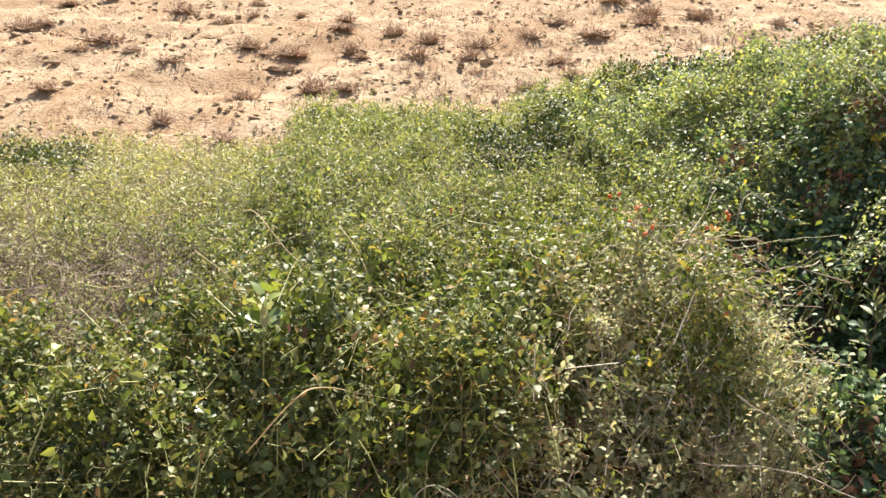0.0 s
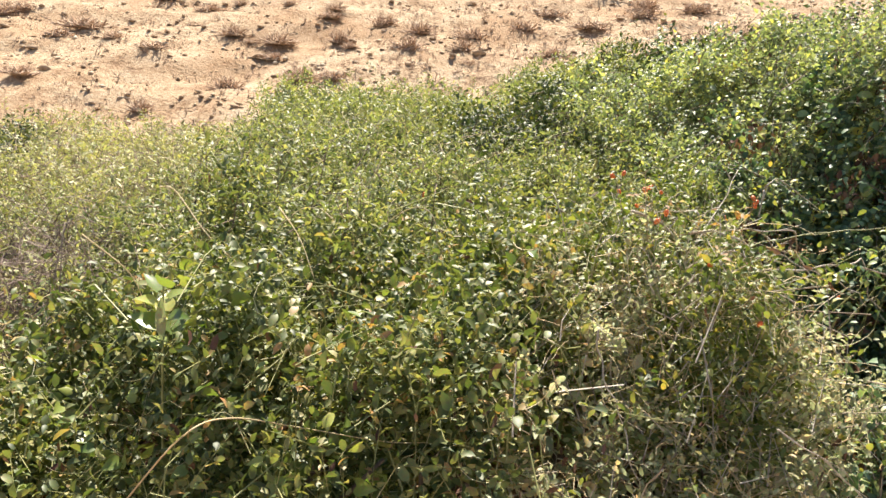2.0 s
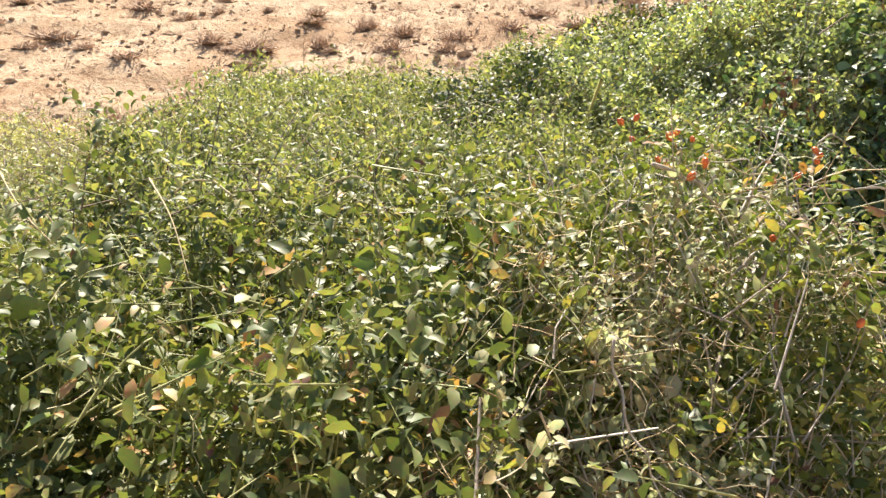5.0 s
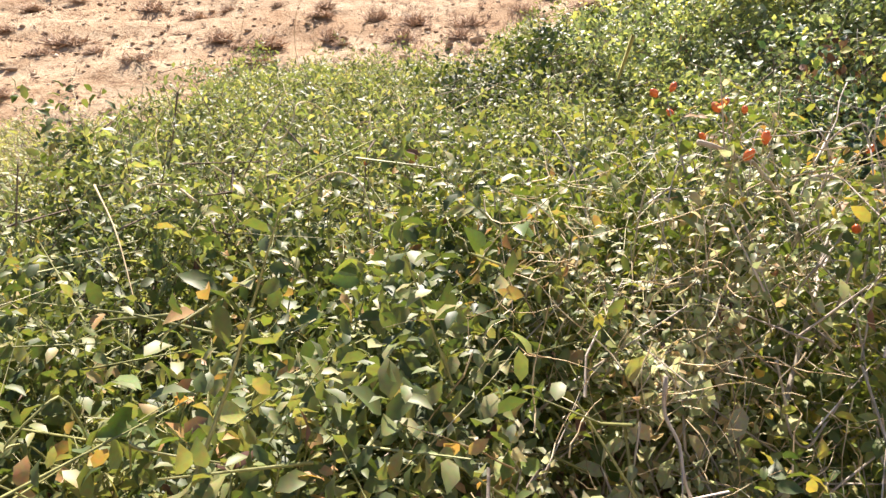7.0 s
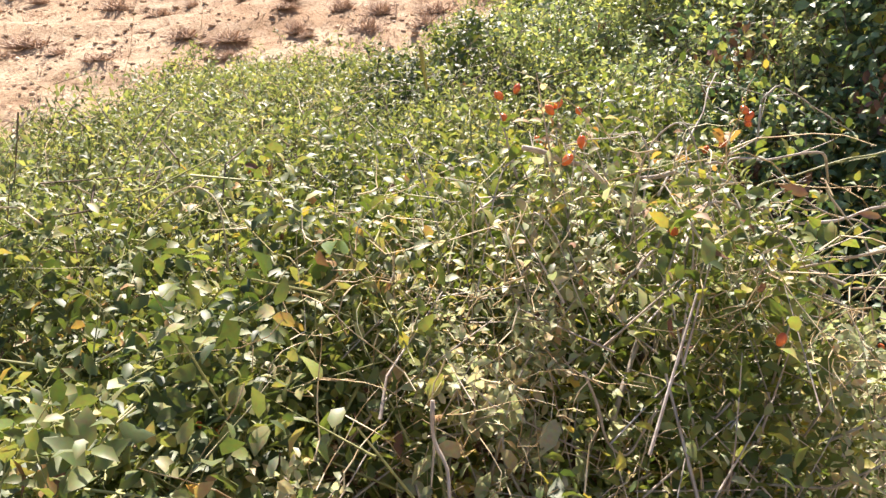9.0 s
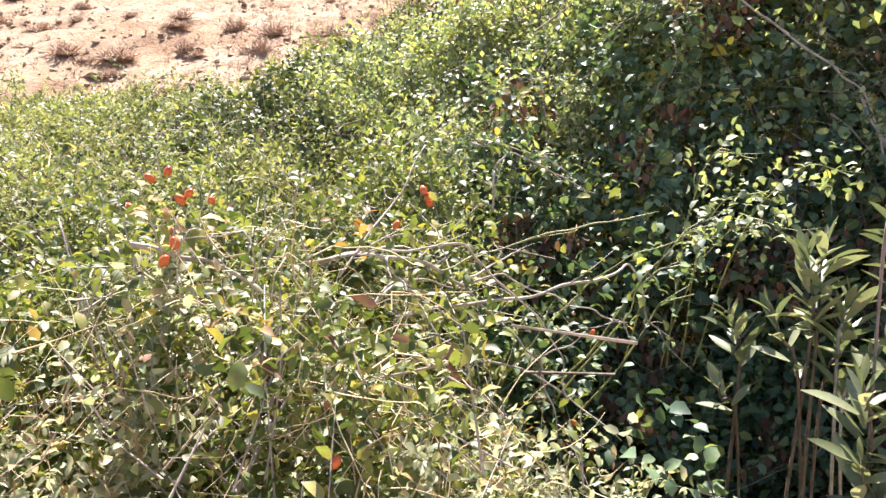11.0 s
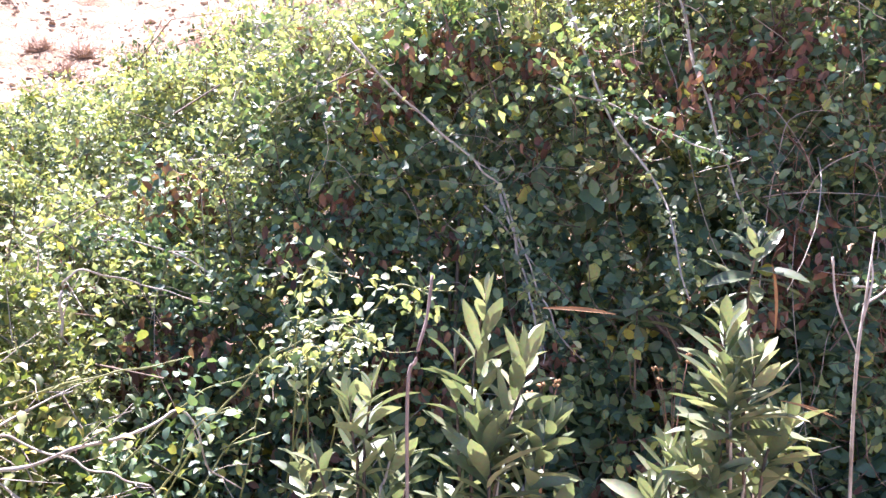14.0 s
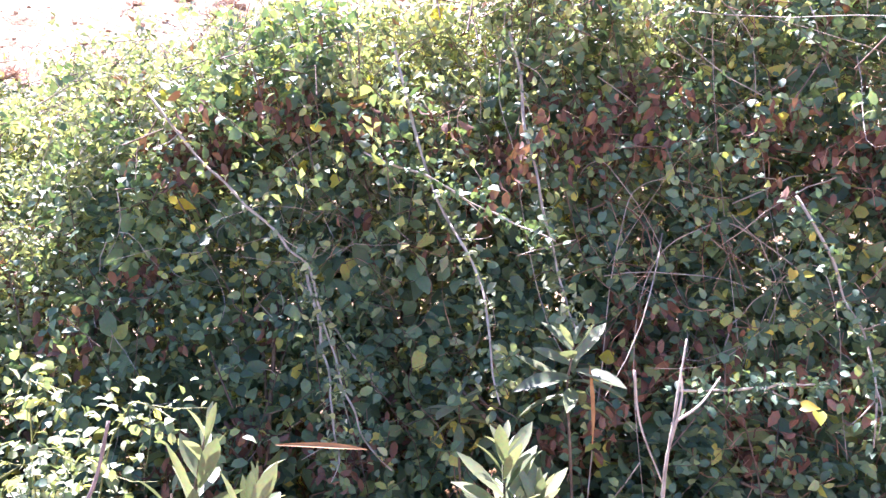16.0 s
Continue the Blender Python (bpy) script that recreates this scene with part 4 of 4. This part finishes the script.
def tangle(parent, count, x0, x1, y0, y1, length, material, seed, r0=0.001, lift=0.025, droop=0.0, curl=0.45, name="trailing_growth", label=""):
    """Thin curling shoots that run over the leaves, in one mesh."""
    r = np.random.RandomState(seed)
    x, y = r.uniform(x0, x1, count * 4), r.uniform(y0, y1, count * 4)
    gx_, gy_ = steepness(x, y)
    keep = (r.uniform(0, 3, count * 4) < np.sqrt(1 + np.clip(gx_, -2.5, 2.5) ** 2 + np.clip(gy_, -2.5, 2.5) ** 2)) & (thicket(x, y) - land(x, y) > 0.12)
    x, y, gx_, gy_ = [v[keep][:count] for v in (x, y, gx_, gy_)]
    k = len(x)
    n = unit(np.stack([-np.clip(gx_, -2, 2), -np.clip(gy_, -2, 2), np.ones(k)], -1))
    p = np.stack([x, y, thicket(x, y)], -1) + n * (lift * r.uniform(-0.6, 1, (k, 1)))
    d = r.normal(0, 1, (k, 3))
    d = unit(d - n * (d * n).sum(1, keepdims=True) * 0.8 - np.array([0, 0, droop]))
    step, w = length * r.uniform(0.4, 1.4, (k, 1)) / 6, r0 * r.uniform(0.6, 1.4, k)
    turn = r.normal(0, curl, (k, 3))
    runs = []
    for i in range(6):
        q = p + d * step
        runs.append(sticks(p, q, w * (1 - 0.11 * i), w * (1 - 0.11 * (i + 1))))
        d = unit(d + turn + r.normal(0, curl * 0.5, (k, 3)) - np.array([0, 0, droop * 0.25]))
        p = q
    hang(name, mesh_of(name, *joined(runs), material), parent, None, label, "stuff")


tangle(thing_of("climber", 0), 120, -1.8, -0.9, 1.7, 2.4, 0.22, TENDRIL, 1001)
tangle(thing_of("climber", 2), 170, -0.9, 0.3, 1.65, 2.5, 0.16, TENDRIL, 1002, 0.0009, curl=0.7)
tangle(thing_of("fine", 1), 260, -1.0, 0.7, 2.5, 4.0, 0.20, TENDRIL, 1003, 0.0010, curl=0.6)
tangle(thing_of("rose", 0), 220, 0.35, 1.2, 2.3, 3.2, 0.16, TENDRIL, 1004, curl=0.6)
tangle(faded, 520, 0.3, 0.95, 1.8, 2.5, 0.13, STRAW, 1005, 0.0010, 0.05, curl=0.7)
tangle(thing_of("faded_rose", 1), 260, 0.75, 1.35, 2.05, 2.6, 0.15, STRAW, 1006, 0.0010, curl=0.6)
tangle(thing_of("twiggy", 0), 420, -2.2, -0.8, 2.3, 3.2, 0.24, TWIG, 1007, 0.0012, 0.04)
tangle(thing_of("fine", 0), 200, -1.4, 0.2, 3.0, 4.4, 0.30, STRAW, 1008, 0.0013)

# long dry stalks lying over the leaves
for k, pts in enumerate([[(-0.60, 2.55, 1.07), (-0.537, 2.50, 1.067), (-0.408, 2.40, 0.969), (-0.256, 2.36, 0.868)], [(-0.30, 2.6, 1.03), (-0.22, 2.5, 0.97), (-0.16, 2.42, 0.88)],
                         [(-0.34, 1.78, 0.62), (-0.222, 1.75, 0.768), (-0.179, 1.85, 0.763), (-0.083, 1.95, 0.712), (0.075, 2.00, 0.674), (0.156, 2.05, 0.656)],
                         [(-0.62, 2.2, 1.0), (-0.516, 2.2, 0.921), (-0.50, 2.25, 0.82)]]):
    stalk = new("dry_stalk", mesh_of("dry_stalk", *tube(pts, 0.0018, 0.0010, 5, 6, 0.1, k), STRAW, True))
    tagged(stalk, "thin straw-coloured dry stalk lying across the leaves", "stalk", "dry stalks")


# ---- rose hips ----
def hip_meshes():
    body, tail = [], []
    rings, n = [(0.0, 0.0018), (0.10, 0.0042), (0.35, 0.0066), (0.6, 0.0068), (0.85, 0.0046), (1.0, 0.0022)], 8
    for h, rad in rings:
        body += [(rad * math.cos(k * 6.2832 / n), rad * math.sin(k * 6.2832 / n), -h * 0.019) for k in range(n)]
    tris = []
    for i in range(len(rings) - 1):
        for k in range(n):
            a, b = i * n + k, i * n + (k + 1) % n
            tris += [(a, a + n, b + n), (a, b + n, b)]
    tris += [(0, k, k + 1) for k in range(1, n - 1)]
    for k in range(5):
        a = k * 1.2566
        tail += [(0.0016 * math.cos(a + 0.5), 0.0016 * math.sin(a + 0.5), -0.0188), (0.0016 * math.cos(a - 0.5), 0.0016 * math.sin(a - 0.5), -0.0188), (0.004 * math.cos(a), 0.004 * math.sin(a), -0.0245)]
    return mesh_of("rose_hip", body, tris, HIP, True), mesh_of("calyx", tail, [(3 * k, 3 * k + 1, 3 * k + 2) for k in range(5)], CALYX)


hip_mesh, calyx_mesh = hip_meshes()
HIPS = [(0.671, 2.46, 1.109), (0.663, 2.60, 1.153), (0.685, 2.60, 1.141), (0.608, 2.70, 1.180), (0.570, 2.70, 1.169), (0.575, 2.60, 1.138), (0.640, 2.60, 1.147), (0.982, 2.80, 1.126),
        (0.990, 2.80, 1.102), (0.975, 2.96, 1.048), (1.285, 2.85, 0.849), (0.777, 2.43, 0.991), (1.229, 2.80, 0.700), (0.866, 2.30, 0.894), (0.623, 2.60, 1.103), (0.943, 2.75, 1.076),
        (0.193, 2.33, 0.80), (0.210, 2.33, 0.79), (1.099, 2.68, 0.743), (0.04, 3.15, 1.04), (0.66, 2.47, 1.085), (0.998, 2.79, 1.115)]
hr = random.Random(5)
for x, y, z in HIPS:
    owner_bush = rose if x < 0.95 else rose_b
    m = pose(x, y, z - 0.004, hr.uniform(-50, 50), hr.uniform(-50, 50), hr.uniform(0, 360)) @ Matrix.Scale(hr.uniform(0.7, 0.98), 4)
    hip = hang("rose_hip", hip_mesh, owner_bush, m, "ripe orange-red hip")
    tail = new("calyx", calyx_mesh)
    tail.parent = hip

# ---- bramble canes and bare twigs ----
bramble = [thing_of("bramble", k) for k in range(4)] + [thing_of("sun_tinted_bramble", k) for k in range(1, 4)]
LONG_CANES = [
    (2, [(1.79, 3.70, 1.64), (1.905, 3.57, 1.478), (2.02, 3.47, 1.35), (2.097, 3.40, 1.261), (2.13, 3.32, 1.12), (2.16, 3.24, 0.98), (2.225, 3.18, 0.87)]),
    (2, [(2.10, 3.39, 1.24), (2.115, 3.31, 1.10), (2.118, 3.22, 0.98), (2.12, 3.18, 0.90)]),
    (2, [(2.354, 3.601, 1.76), (2.38, 3.369, 1.418), (2.411, 3.229, 1.28), (2.414, 3.136, 1.164), (2.401, 3.043, 1.028)]),
    (2, [(2.618, 3.508, 1.778), (2.576, 3.266, 1.455), (2.564, 3.127, 1.247), (2.557, 3.043, 1.16)]),
    (2, [(2.237, 3.415, 1.497), (2.341, 3.313, 1.446), (2.463, 3.211, 1.368), (2.551, 3.118, 1.319)]),
]
SHORT_CANES = [
    (1, [(2.10, 3.52, 1.20), (2.18, 3.42, 1.08), (2.25, 3.33, 0.98)]),
    (3, [(3.02, 3.0, 1.40), (3.059, 2.90, 1.206), (3.069, 2.85, 1.096), (3.034, 2.80, 0.95)]),
    (3, [(2.70, 2.92, 1.06), (2.807, 2.90, 1.055), (2.92, 2.9, 1.05), (3.043, 2.90, 1.04)]),
    (1, [(2.02, 3.98, 1.75), (2.1, 3.75, 1.55), (2.14, 3.6, 1.40)]),
    (0, [(1.10, 3.70, 1.14), (1.18, 3.62, 1.16), (1.32, 3.58, 1.12), (1.45, 3.55, 1.04)]),
]
for k, (b, pts) in enumerate(LONG_CANES + SHORT_CANES):
    cane(bramble[b], pts, 0.0038 if k < 4 else 0.0030, 0.0018, CANE, 600 + k)
    # sunlight is painted into the leaf colour on canes 0 to 3 and 8
    hang("cane_foliage", sprays(pts, 170, SUN_TINTED_LEAF if k in (0, 1, 2, 3, 8) else BRAMBLE_LEAF, OVAL, 0.010, 0.026, 0.6, 620 + k, 0.016), bramble[b], kind="stuff")
random_canes(bramble[0], 6, 1.1, 1.6, 3.5, 4.0, 0.4, CANE, 640, 0.0014, 0.04)
random_canes(bramble[1], 9, 1.7, 2.3, 3.3, 3.8, 0.35, BARK, 660, 0.0014, 0.03)
random_canes(bramble[2], 9, 2.3, 3.0, 3.1, 3.7, 0.35, BARK, 680, 0.0014, 0.03)
random_canes(bramble[3], 12, 2.7, 3.5, 2.9, 3.6, 0.4, CANE, 700, 0.0014, 0.03)
random_canes(bramble[4], 6, 1.5, 2.1, 4.0, 4.6, 0.4, CANE, 720, 0.0014, 0.05)

tangle(bramble[3], 650, 2.75, 3.7, 2.45, 3.7, 0.26, VINE, 1010, 0.0013, 0.05, 0.5, 0.35, "dead_vine_growth", "tangled brown dead vines")
tangle(bramble[3], 90, 2.7, 3.7, 2.5, 3.8, 0.45, CANE, 1011, 0.0018, 0.06, 0.2, 0.2)
tangle(bramble[2], 170, 2.1, 2.9, 2.6, 3.8, 0.26, VINE, 1012, 0.0010, 0.03, 0.3, 0.35, "dead_vine_growth", "tangled brown dead vines")
tangle(bramble[1], 150, 1.4, 2.3, 2.9, 4.0, 0.26, CANE, 1013, 0.0010, 0.04)
tangle(bramble[5], 160, 1.6, 3.4, 3.5, 4.4, 0.28, CANE, 1014, 0.0011, 0.05)
sr = np.random.RandomState(88)
for k in range(4):
    a = np.array([sr.uniform(1.24, 1.42), sr.uniform(2.9, 3.15), sr.uniform(0.72, 0.85)])
    b = a + np.array([sr.uniform(0.05, 0.28), sr.uniform(-0.16, 0.05), sr.uniform(0.12, 0.30)])
    pts = [a - np.array([0.1, -0.05, 0.15]), a, (a + b) / 2 + np.array([0, 0, 0.04]), b]
    cane(bramble[0], pts, 0.0022, 0.0012, GREEN_CANE, 740 + k)
    hang("cane_foliage", sprays(pts, 34, BRAMBLE_LEAF, OVAL, 0.015, 0.030, 0.6, 760 + k, 0.035), bramble[0], kind="stuff")
for k in range(5):
    b = np.array([sr.uniform(1.56, 1.80), sr.uniform(3.04, 3.20), sr.uniform(0.94, 1.14)])
    a = np.array([b[0] - sr.uniform(0, 0.15), 3.25, 0.62])
    pts = [a, (a + b) / 2 + np.array([0, 0.03, 0.08]), b, b + np.array([sr.uniform(-0.02, 0.10), -0.06, -0.01])]
    cane(bramble[1], pts, 0.0020, 0.0011, GREEN_CANE, 780 + k)
    # these sprays take the lighter leaf colour that stands for sunlight
    hang("cane_foliage", sprays(pts[1:], 70, SUN_TINTED_LEAF, OVAL, 0.013, 0.029, 0.6, 800 + k, 0.035), bramble[1], kind="stuff")
twig = thing("bare_twig", (2.548, 2.72, float(land(2.548, 2.72))), "bare pale forked twig standing before the brambles", "twig")
for k, pts in enumerate([[(2.545, 2.72, 0.30), (2.548, 2.74, 0.90), (2.589, 2.77, 1.081), (2.629, 2.80, 1.19)], [(2.52, 2.78, 1.154), (2.526, 2.77, 1.07), (2.548, 2.74, 0.983)],
                         [(2.584, 2.77, 1.063), (2.65, 2.79, 1.08), (2.704, 2.81, 1.115)], [(2.57, 2.76, 1.02), (2.60, 2.77, 1.10), (2.605, 2.78, 1.15)]]):
    hang("branch", mesh_of("branch", *tube(pts, 0.004 if k == 0 else 0.0025, 0.0014, 6, 6, 0.12, k), CANE, True), twig)
stem = new("dead_stem", mesh_of("dead_stem", *tube([(1.70, 2.68, 0.25), (1.716, 2.70, 0.962), (1.733, 2.70, 1.066), (1.755, 2.72, 1.12), (1.77, 2.74, 1.18)], 0.0034, 0.0022, 6, 6, 0.12, 1), TWIG, True))
tagged(stem, "bare grey dead stem standing among the narrow leaves", "dead stem")
for k, (a, along, n) in enumerate([((1.97, 2.80, 1.10), (0.95, -0.2, -0.05), 1.5), ((2.545, 2.955, 0.965), (0.05, 0.05, 1.0), 1.7), ((2.36, 2.70, 0.93), (0.8, -0.3, -0.2), 1.2)]):
    dead = new("dried_leaf", leaf_mesh("dried_leaf", 0.085, 0.0055, 0.8, 0.12, DRIED))
    dead.matrix_basis = facing(a, along, (0.1, -0.7, 0.7), n)
    tagged(dead, "curled tan dried leaf caught among the shoots", "dried leaf", "dried leaves")

# ---- single leaves that stand out ----


def single_leaves(parent, meshes, count, x0, x1, y0, y1, lift, seed, size=1.0, tilt=0.7):
    r = random.Random(seed)
    for _ in range(count):
        x, y = r.uniform(x0, x1), r.uniform(y0, y1)
        sxx, syy = steepness(np.array([x]), np.array([y]))
        z = float(thicket(x, y)) + r.uniform(-0.02, lift)
        up = Vector((-float(np.clip(sxx[0], -2, 2)), -float(np.clip(syy[0], -2, 2)), 1)).normalized() + Vector((r.gauss(0, tilt), r.gauss(0, tilt), r.gauss(0, tilt * 0.6)))
        along = Vector((r.gauss(0, 1), r.gauss(0, 1), r.gauss(0, 0.5)))
        hang("leaf", meshes[r.randrange(len(meshes))], parent, facing((x, y, z), along, up, size * r.uniform(0.7, 1.15)))


single_leaves(thing_of("climber", 2), broad, 90, -0.45, 0.10, 1.72, 1.98, 0.03, 31, 0.68)
single_leaves(thing_of("climber", 3), broad, 30, -0.05, 0.38, 2.0, 2.5, 0.03, 32, 0.6)
single_leaves(thing_of("climber", 1), broad, 60, -1.2, -0.4, 1.75, 2.2, 0.02, 33, 0.6)
single_leaves(thing_of("climber", 4), broad, 40, -0.55, -0.25, 1.98, 2.3, 0.03, 34, 0.66)
single_leaves(bramble[2], yellow, 10, 2.4, 3.0, 3.1, 3.7, 0.03, 35)
single_leaves(bramble[3], yellow, 12, 2.9, 3.4, 2.9, 3.7, 0.03, 36)
single_leaves(bramble[5], yellow, 14, 2.2, 3.2, 3.6, 4.2, 0.03, 37)
single_leaves(bramble[1], yellow, 6, 1.8, 2.3, 3.4, 3.9, 0.03, 38)

# ---- plants and leaves that stand out ----
big_plant = thing("broad_leaved_plant", (-0.378, 2.06, float(land(-0.378, 2.06))), "pale green broad-leaved plant rising out of the climber", "plant")
hang("stem", mesh_of("stem", *tube([(-0.378, 2.06, float(land(-0.378, 2.06)) - 0.02), (-0.385, 2.06, 0.5), (-0.38, 2.05, 0.82), (-0.377, 2.05, 0.95)], 0.0045, 0.002, 6, 5, 0.1, 3), GREEN_CANE, True), big_plant)
pr = random.Random(14)
for k in range(11):
    a, rise = k * 2.4, 0.80 + 0.014 * k
    lean = 0.5 + 0.05 * (k - 5)
    along = Vector((math.cos(a) * 0.8, math.sin(a) * 0.8, lean))
    hang("leaf", broad[k % 3], big_plant, facing((-0.378 + 0.012 * math.cos(a), 2.05 + 0.012 * math.sin(a), rise), along, Vector((0, 0, 1)) + Vector((pr.uniform(-.4, .4), pr.uniform(-.6, .1), 0)), pr.uniform(0.7, 1.05)))
hang("leaf", narrow[1], big_plant, facing((-0.372, 2.03, 0.92), (0.02, -0.1, -1), (-0.2, -0.9, 0.5), 1.0), "pale hanging leaf")
deep = thing_of("climber", 3)
for k, (x, y, z) in enumerate([(0.276, 2.37, 0.73), (0.30, 2.38, 0.70), (0.25, 2.36, 0.69), (0.34, 2.33, 0.70), (-0.02, 2.05, 0.66), (0.05, 2.02, 0.62), (-0.12, 2.0, 0.64)]):
    hang("leaf", broad[k % 3], deep, facing((x, y, z), (pr.uniform(-.5, .5), -0.2, -0.9), (pr.uniform(-.3, .3), -0.9, 0.2), pr.uniform(1.2, 1.6)), "large dark leaf in the shade")
ORANGE_LEAF = leaf_material("orange_leaf", [(0.0, (0.22, 0.10, 0.04)), (0.5, (0.36, 0.19, 0.07)), (1.0, (0.46, 0.29, 0.10))], 0.6, 0.5)
for k, (x, y, z) in enumerate([(0.66, 2.56, 1.11), (0.634, 2.60, 1.10), (0.885, 2.60, 1.10), (0.77, 2.39, 1.02), (0.20, 2.33, 0.79), (0.86, 2.66, 1.06), (-0.30, 2.0, 0.74), (1.10, 2.66, 0.75)]):
    hang("withered_foliage", sprays([(x - 0.03, y, z + 0.01), (x, y, z), (x + 0.03, y, z - 0.01)], 7, ORANGE_LEAF, OVAL, 0.014, 0.026, 0.5, 1100 + k, 0.016), rose, None, "orange withered leaves", "stuff")
seed_mesh = mesh_of("seed_head", [(0.004 * a, 0.004 * b, 0.004 * c) for a, b, c in ((1, 0, 0), (-1, 0, 0), (0, 1, 0), (0, -1, 0), (0, 0, 1), (0, 0, -1))],
                    [(0, 2, 4), (2, 1, 4), (1, 3, 4), (3, 0, 4), (2, 0, 5), (1, 2, 5), (3, 1, 5), (0, 3, 5)], DRIED)
for x, y, z in ((2.31, 2.95, 0.915), (2.03, 2.96, 0.90)):
    umbel = thing("dried_flower", (x, y, float(land(x, y))), "dried beige flower head on thin brown stalks", "dried flower", "dried flowers")
    for k in range(7):
        tip = Vector((x + (k - 3) * 0.017 + pr.uniform(-.006, .006), y + pr.uniform(-.03, .03), z + (k - 3) * 0.003 + pr.uniform(-.006, .008)))
        hang("stalk", mesh_of("stalk", *tube([(x, y, z - 0.22), ((x + tip.x) / 2, (y + tip.y) / 2, z - 0.08), tip], 0.0012, 0.0007, 4, 4, 0.1, k), VINE, True), umbel)
        for _ in range(3):
            hang("seed_head", seed_mesh, umbel, pose(tip.x + pr.uniform(-.007, .007), tip.y + pr.uniform(-.007, .007), tip.z + pr.uniform(-.003, .005), 0, 0, pr.uniform(0, 90)) @ Matrix.Scale(pr.uniform(0.7, 1.3), 4))
    hang("stalk", mesh_of("stalk", *tube([(x, y, float(land(x, y)) - 0.02), (x + 0.01, y, 0.5), (x, y, z - 0.21)], 0.002, 0.0012, 4, 4, 0.1, 9), VINE, True), umbel)
for k, (x, y, z) in enumerate([(2.845, 2.74, 1.06), (2.82, 2.75, 1.07), (2.95, 3.42, 1.46), (3.0, 3.45, 1.45), (2.93, 3.40, 1.50), (3.05, 3.30, 1.44), (3.08, 3.32, 1.42), (2.90, 3.48, 1.55), (3.02, 3.0, 1.25), (3.04, 2.99, 1.24)]):
    hang("leaf", yellow[k % 2], bramble[3], facing((x, y, z), (pr.uniform(-.8, .8), -0.3, pr.uniform(-.6, .2)), (pr.uniform(-.4, .4), -0.7, 0.7), pr.uniform(0.5, 0.75)), "yellow leaf")
